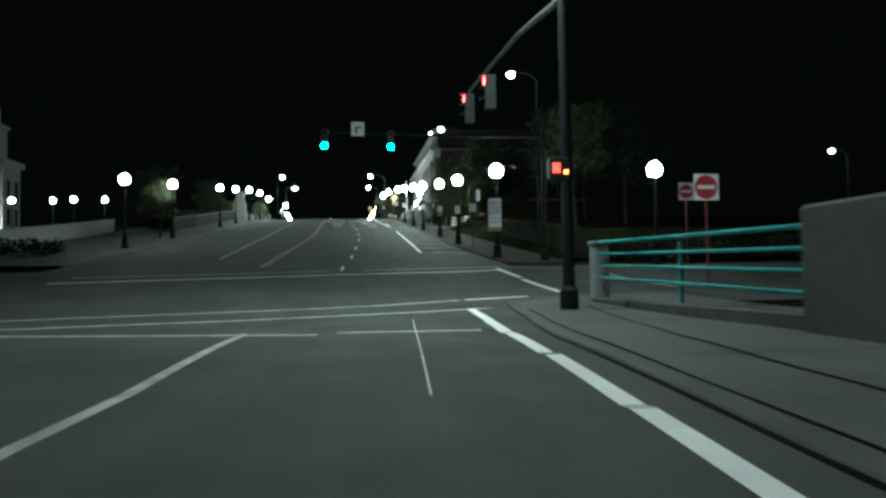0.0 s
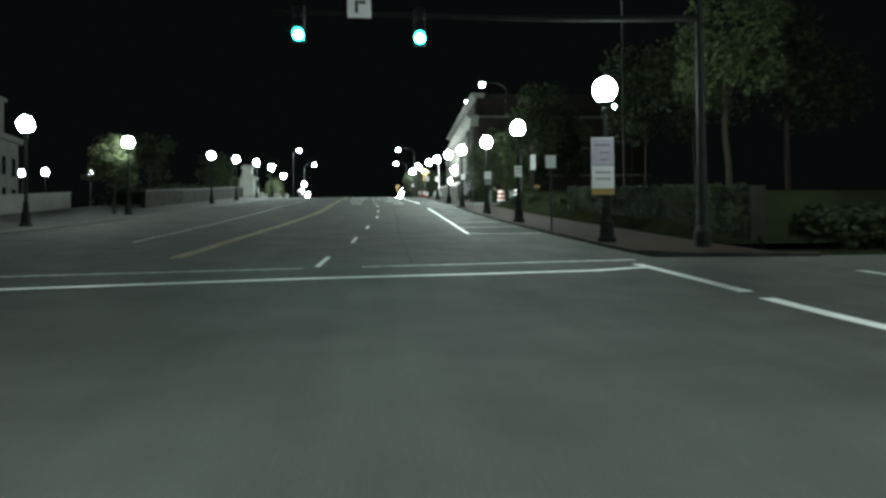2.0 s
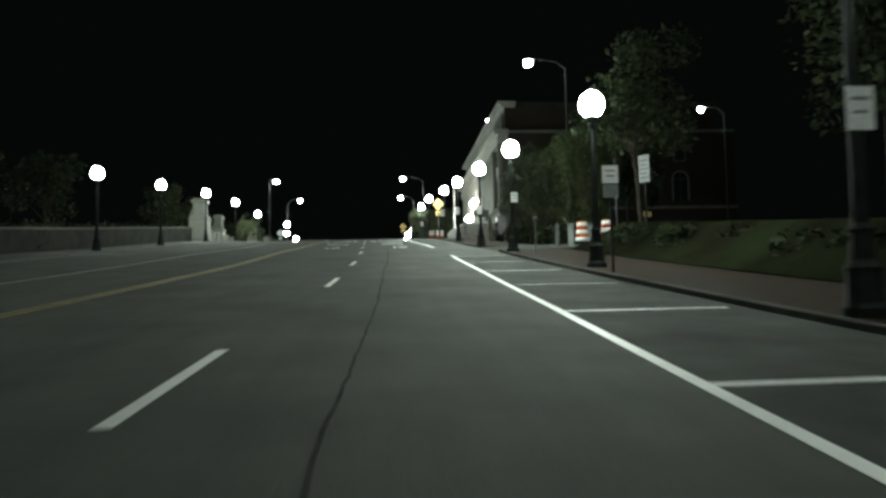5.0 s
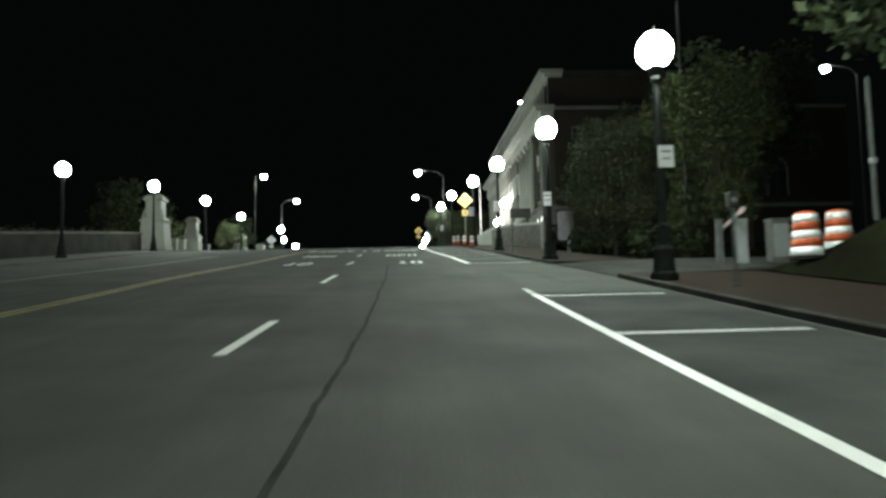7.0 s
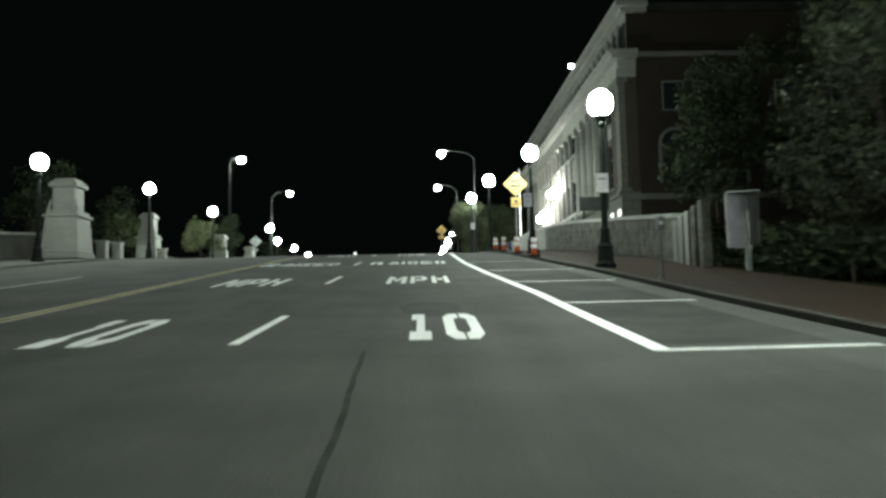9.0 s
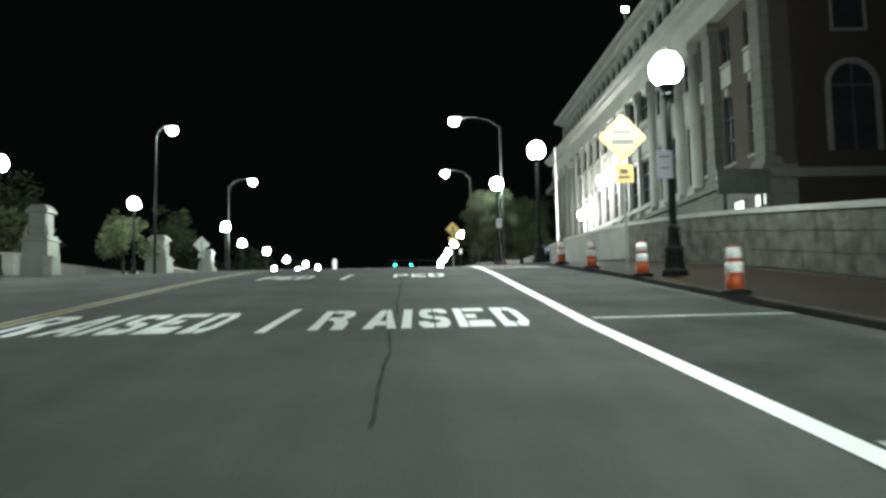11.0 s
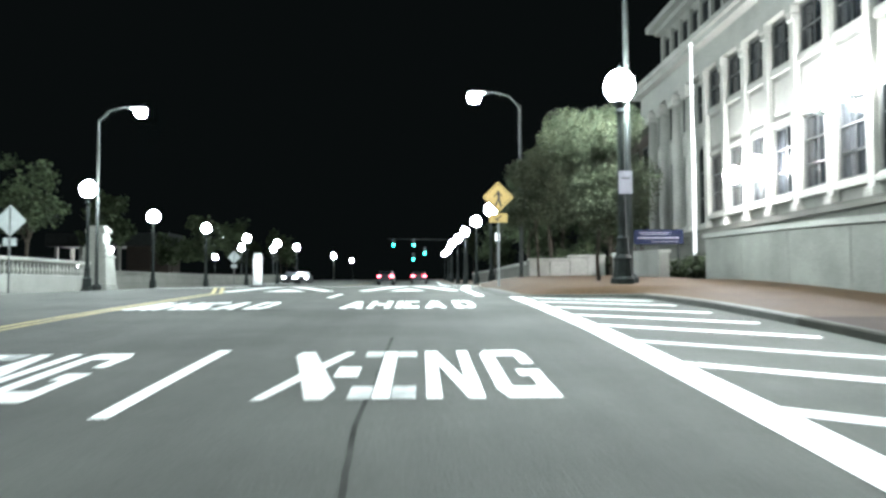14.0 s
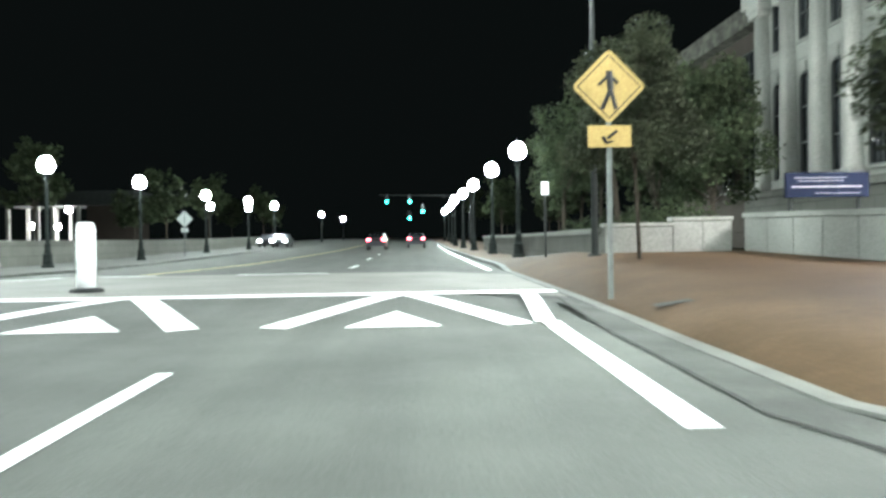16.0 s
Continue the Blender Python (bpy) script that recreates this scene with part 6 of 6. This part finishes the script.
def ivy(wall, x, ya, yb, low, high, count, leaf):
    """Creeper leaves that hang over the street face of a wall."""
    rng = random.Random(77)
    verts, faces = [], []
    for _ in range(count):
        y = rng.uniform(ya, yb)
        z = rng.uniform(low, high)
        thick = 0.05 + 0.16 * max(0.0, noise.noise(Vector((y * 0.9, z * 1.1, 5))) + 0.3)
        c = Vector((x - rng.uniform(0.0, thick), y, g(y) + z))
        u = Vector((rng.gauss(0, 0.35), rng.gauss(0, 1), rng.gauss(0, 1))).normalized()
        v = u.cross(Vector((-1, rng.gauss(0, 0.5), rng.gauss(0, 0.5)))).normalized()
        k = rng.uniform(0.05, 0.1)
        i = len(verts)
        verts += [tuple(c - u * k), tuple(c + v * k * 0.6), tuple(c + u * k), tuple(c - v * k * 0.6)]
        faces.append((i, i + 1, i + 2, i + 3))
    me = bpy.data.meshes.new("ivy")
    me.from_pydata(verts, [], faces)
    me.materials.append(leaf)
    ob = new("ivy", me)
    ob.parent = wall
    ob["label"] = "dark green ivy hanging over the wall"


ivy(BANKWALL, 12.39, 40.4, 62.0, 0.15, 1.92, 11000, LEAFDARK)
tree(13.85, 44.7, bank_z(13.85, 44.7) - 0.05, 7.4, 2.4, 3, LEAF, "leafy green street tree beside the signal pole", count=9000, size=0.09)
tree(19, 50, bank_z(19, 50) - 0.1, 9, 3.4, 4, LEAFDARK, "dark leafy tree on the bank")
tree(13.2, 103.5, g(103.5) - 0.08, 6.8, 3.0, 5, LEAFDIM, "broad leafy tree behind the pavement", trunk=1.4, count=14000, size=0.08)
tree(16.0, 98.5, g(98.5) - 0.08, 8.4, 3.0, 6, LEAF, "leafy tree beside the driveway", trunk=1.5, count=12000, size=0.085)
tree(18.5, 104, g(104) - 0.08, 10.5, 3.6, 7, LEAFDARK, "tall dark leafy tree behind the pavement", trunk=2, count=5200, size=0.17)
tree(14.5, 82.8, bank_z(14.5, 82.8) - 0.1, 9.5, 3.2, 8, LEAFDARK, "dark leafy tree behind the drums", trunk=3.0, size=0.16)
tree(22, 108, g(108) - 0.08, 12, 4.2, 9, LEAFDARK, "tall dark tree behind the car park", size=0.2)
tree(22, 76, bank_z(22, 76) - 0.1, 12, 4.5, 10, LEAFDARK, "tall dark tree on the bank", size=0.2)
tree(20, 62, bank_z(20, 62) - 0.1, 10, 3.8, 11, LEAFDARK, "tall dark tree on the bank", size=0.18)
tree(-16.6, 72.2, g(72) + KH - 0.05, 5.6, 1.9, 12, LEAFPALE, "small pale leafy tree beside a lamp", count=6000, size=0.09)
tree(-17.5, 160.6, g(160) + KH - 0.05, 4.7, 1.9, 13, LEAFPALE, "small pale leafy tree beside a lamp", trunk=1.9, count=6000, size=0.09)
tree(-23.8, 157.5, g(157.5) - 0.08, 5.2, 2.0, 14, LEAFPALE, "small leafy tree on the plaza", count=2200)
tree(-19.8, 178, g(178) + KH - 0.05, 8.2, 2.6, 15, LEAFDARK, "leafy tree behind the balustrade", count=2600)
tree(7.33, 164.4, upper_z(7.33, 164.4) - 0.03, 5.5, 1.6, 16, LEAFDIM, "slender young street tree in the brick pavement", trunk=2.2, count=20000, size=0.05, r=0.05)
tree(7.46, 154.8, upper_z(7.46, 154.8) - 0.03, 5.0, 1.85, 27, LEAFDIM, "full leafy street tree in the brick pavement", trunk=1.7, count=42000, size=0.04, r=0.06)
tree(9.7, 175, g(175) + 0.93, 7.0, 2.2, 18, LEAFDIM, "leafy street tree by the garden wall", trunk=2.5, count=20000, size=0.065)
tree(10.2, 188, g(188) + 0.93, 7.2, 2.6, 19, LEAFDARK, "leafy street tree by the garden wall", trunk=2.4, count=12000, size=0.075)
tree(17.6, 124.6, g(124.6) - 0.08, 10.5, 3.0, 61, LEAFDARK, "dark leafy tree at the building's corner", trunk=2.6, count=7000, size=0.14)
tree(23.5, 126.5, g(126) - 0.08, 12.5, 3.8, 62, LEAFDARK, "tall dark tree before the brick end wall", trunk=2.6, count=7000, size=0.16)
tree(29.5, 125.5, g(126) - 0.08, 12.0, 3.6, 63, LEAFDARK, "tall dark tree before the brick end wall", trunk=2.6, count=6000, size=0.16)
tree(14.0, 196, g(196) - 0.08, 11, 4.0, 20, LEAFDARK, "tall dark tree behind the garden wall", size=0.2)
tree(16, 186, g(186) - 0.08, 9, 3.2, 21, LEAFDARK, "dark tree behind the garden wall", size=0.18)
for k in range(14):
    side = -1 if k % 2 else 1
    y = 206 + 9 * k
    tree(side * (15 + 5 * (k % 3)) + (-10 if side < 0 else 0), y, g(y) - 0.08, 8 + (k * 7) % 5, 3.4, 30 + k, LEAFDARK, "dark roadside tree in the distance", count=1500, size=0.3)
hedge("hedge", 12.4, 14.2, 63, 81.5, 1.5, 50, LEAFDARK, "dark clipped hedge along the pavement")
hedge("hedge", 12.2, 14.5, 96.5, 114, 1.6, 51, LEAFDARK, "dark shrubs along the pavement", 6000)
hedge("hedge", 12.3, 15, 158.6, 162.8, 1.3, 52, LEAFDARK, "rounded shrubs beside the entrance", 2200)
hedge("hedge", 9.9, 11.4, 170.2, 184.0, 2.4, 57, LEAFDARK, "dense dark shrubs in the planted bed", 12000, 0.07)
tree(12.6, 173.5, g(173.5) + 0.35, 7.0, 2.3, 71, LEAFDARK, "dark leafy tree behind the planter wall", trunk=1.8, count=12000, size=0.08)
tree(13.2, 181.0, g(181) + 0.35, 8.5, 2.8, 72, LEAFDARK, "dark leafy tree before the lower wing", trunk=1.8, count=12000, size=0.09)
hedge("hedge", -27, -17, 47, 52, 1.3, 53, LEAFDARK, "dark hedge at the junction corner", 3000)
hedge("hedge", 13.6, 26, 38.9, 41.6, 1.5, 54, LEAFDARK, "dark hedge on the corner bank", 9000)
hedge("hedge", -24, -20.5, 140, 150, 1.2, 55, LEAFDARK, "low dark shrubs on the plaza", 2000)

hedge("hedge", -22.5, -18.9, 86, 130, 2.3, 56, LEAFDARK, "dense dark shrubs behind the plaza wall", 14000, 0.11)
tree(-25, 98, g(98) - 0.08, 7.5, 3.2, 64, LEAFDARK, "dark tree behind the plaza wall", size=0.15)
tree(-27, 117, g(117) - 0.5, 8.5, 3.6, 65, LEAFDARK, "dark tree behind the plaza wall", size=0.16)
tree(-26, 147, g(147) - 0.08, 8.0, 3.4, 66, LEAFDARK, "tall dark tree on the plaza", size=0.15)
tree(-27, 164, g(164) - 0.5, 9.0, 3.6, 67, LEAFDARK, "tall dark tree on the plaza", size=0.16)

# ---- a car ahead ----
HEADLIT = glow("head_lamp", (0.95, 1, 1), 9.0)


def car(x, y, label, paint, turn=0, lit=TAILLIT):
    t = thing("car", pose(x, y, gz(x, y) + (KH - 0.02 if x < -12.1 else 0), 0, 0, turn), label, "car", "cars on the far road")
    bm = bmesh.new()
    prof = [(-2.25, 0.35), (-2.28, 0.75), (-2.15, 1.0), (-1.75, 1.08), (-1.1, 1.46), (0.4, 1.48), (1.15, 1.05), (2.1, 0.9), (2.25, 0.65), (2.2, 0.35)]
    sides = [[bm.verts.new((sx * (0.88 if z < 1.06 else 0.66), yy, z)) for yy, z in prof] for sx in (-1, 1)]
    for a in range(len(prof)):
        bb = (a + 1) % len(prof)
        bm.faces.new((sides[0][a], sides[0][bb], sides[1][bb], sides[1][a]))
    bm.faces.new(sides[0])
    bm.faces.new(sides[1][::-1])
    bmesh.ops.recalc_face_normals(bm, faces=bm.faces)
    body = part("body", bm, paint, t)
    bm = bmesh.new()
    bm.faces.new([bm.verts.new(p) for p in ((-0.6, -1.72, 1.12), (0.6, -1.72, 1.12), (0.55, -1.14, 1.43), (-0.55, -1.14, 1.43))])
    bmesh.ops.translate(bm, verts=bm.verts, vec=(0, -0.02, 0.015))
    part("rear_window", bm, GLASS, body)
    for sx in (-0.68, 0.68):
        part("tail_lamp", boxes((sx - 0.17, sx + 0.17, -2.33, -2.24, 0.84, 1.0)), lit if not turn else TAILDARK, body, "red tail lamp")
        part("head_lamp", boxes((sx - 0.2, sx + 0.2, 2.17, 2.3, 0.62, 0.82), bevel=0.02), lit if turn else GLASS, body, "round-cornered head lamp")
        for yy in (-1.4, 1.4):
            bm = lathe([(0.32, -0.11), (0.33, -0.09), (0.33, 0.09), (0.32, 0.11)], 16)
            bmesh.ops.rotate(bm, verts=bm.verts, matrix=Matrix.Rotation(radians(90), 3, "Y"))
            bmesh.ops.translate(bm, verts=bm.verts, vec=(sx * 1.18, yy, 0.33))
            w = part("wheel", bm, RUBBER, t)
            bm = lathe([(0.19, -0.12), (0.19, 0.12)], 12)
            bmesh.ops.rotate(bm, verts=bm.verts, matrix=Matrix.Rotation(radians(90), 3, "Y"))
            bmesh.ops.translate(bm, verts=bm.verts, vec=(sx * 1.18, yy, 0.33))
            part("rim", bm, STEEL, w)
    return t


car(-1.2, 219, "dark car with glowing red tail lamps on the far road", CARPAINT)
car(2.4, 226, "dark car with glowing red tail lamps on the far road", CARPAINT)
car(-12.85, 236, "dark car facing the street with glowing white head lamps", CARPAINT, 180, HEADLIT)
car(-14.75, 238, "dark car facing the street with glowing white head lamps", CARPAINT, 180, HEADLIT)
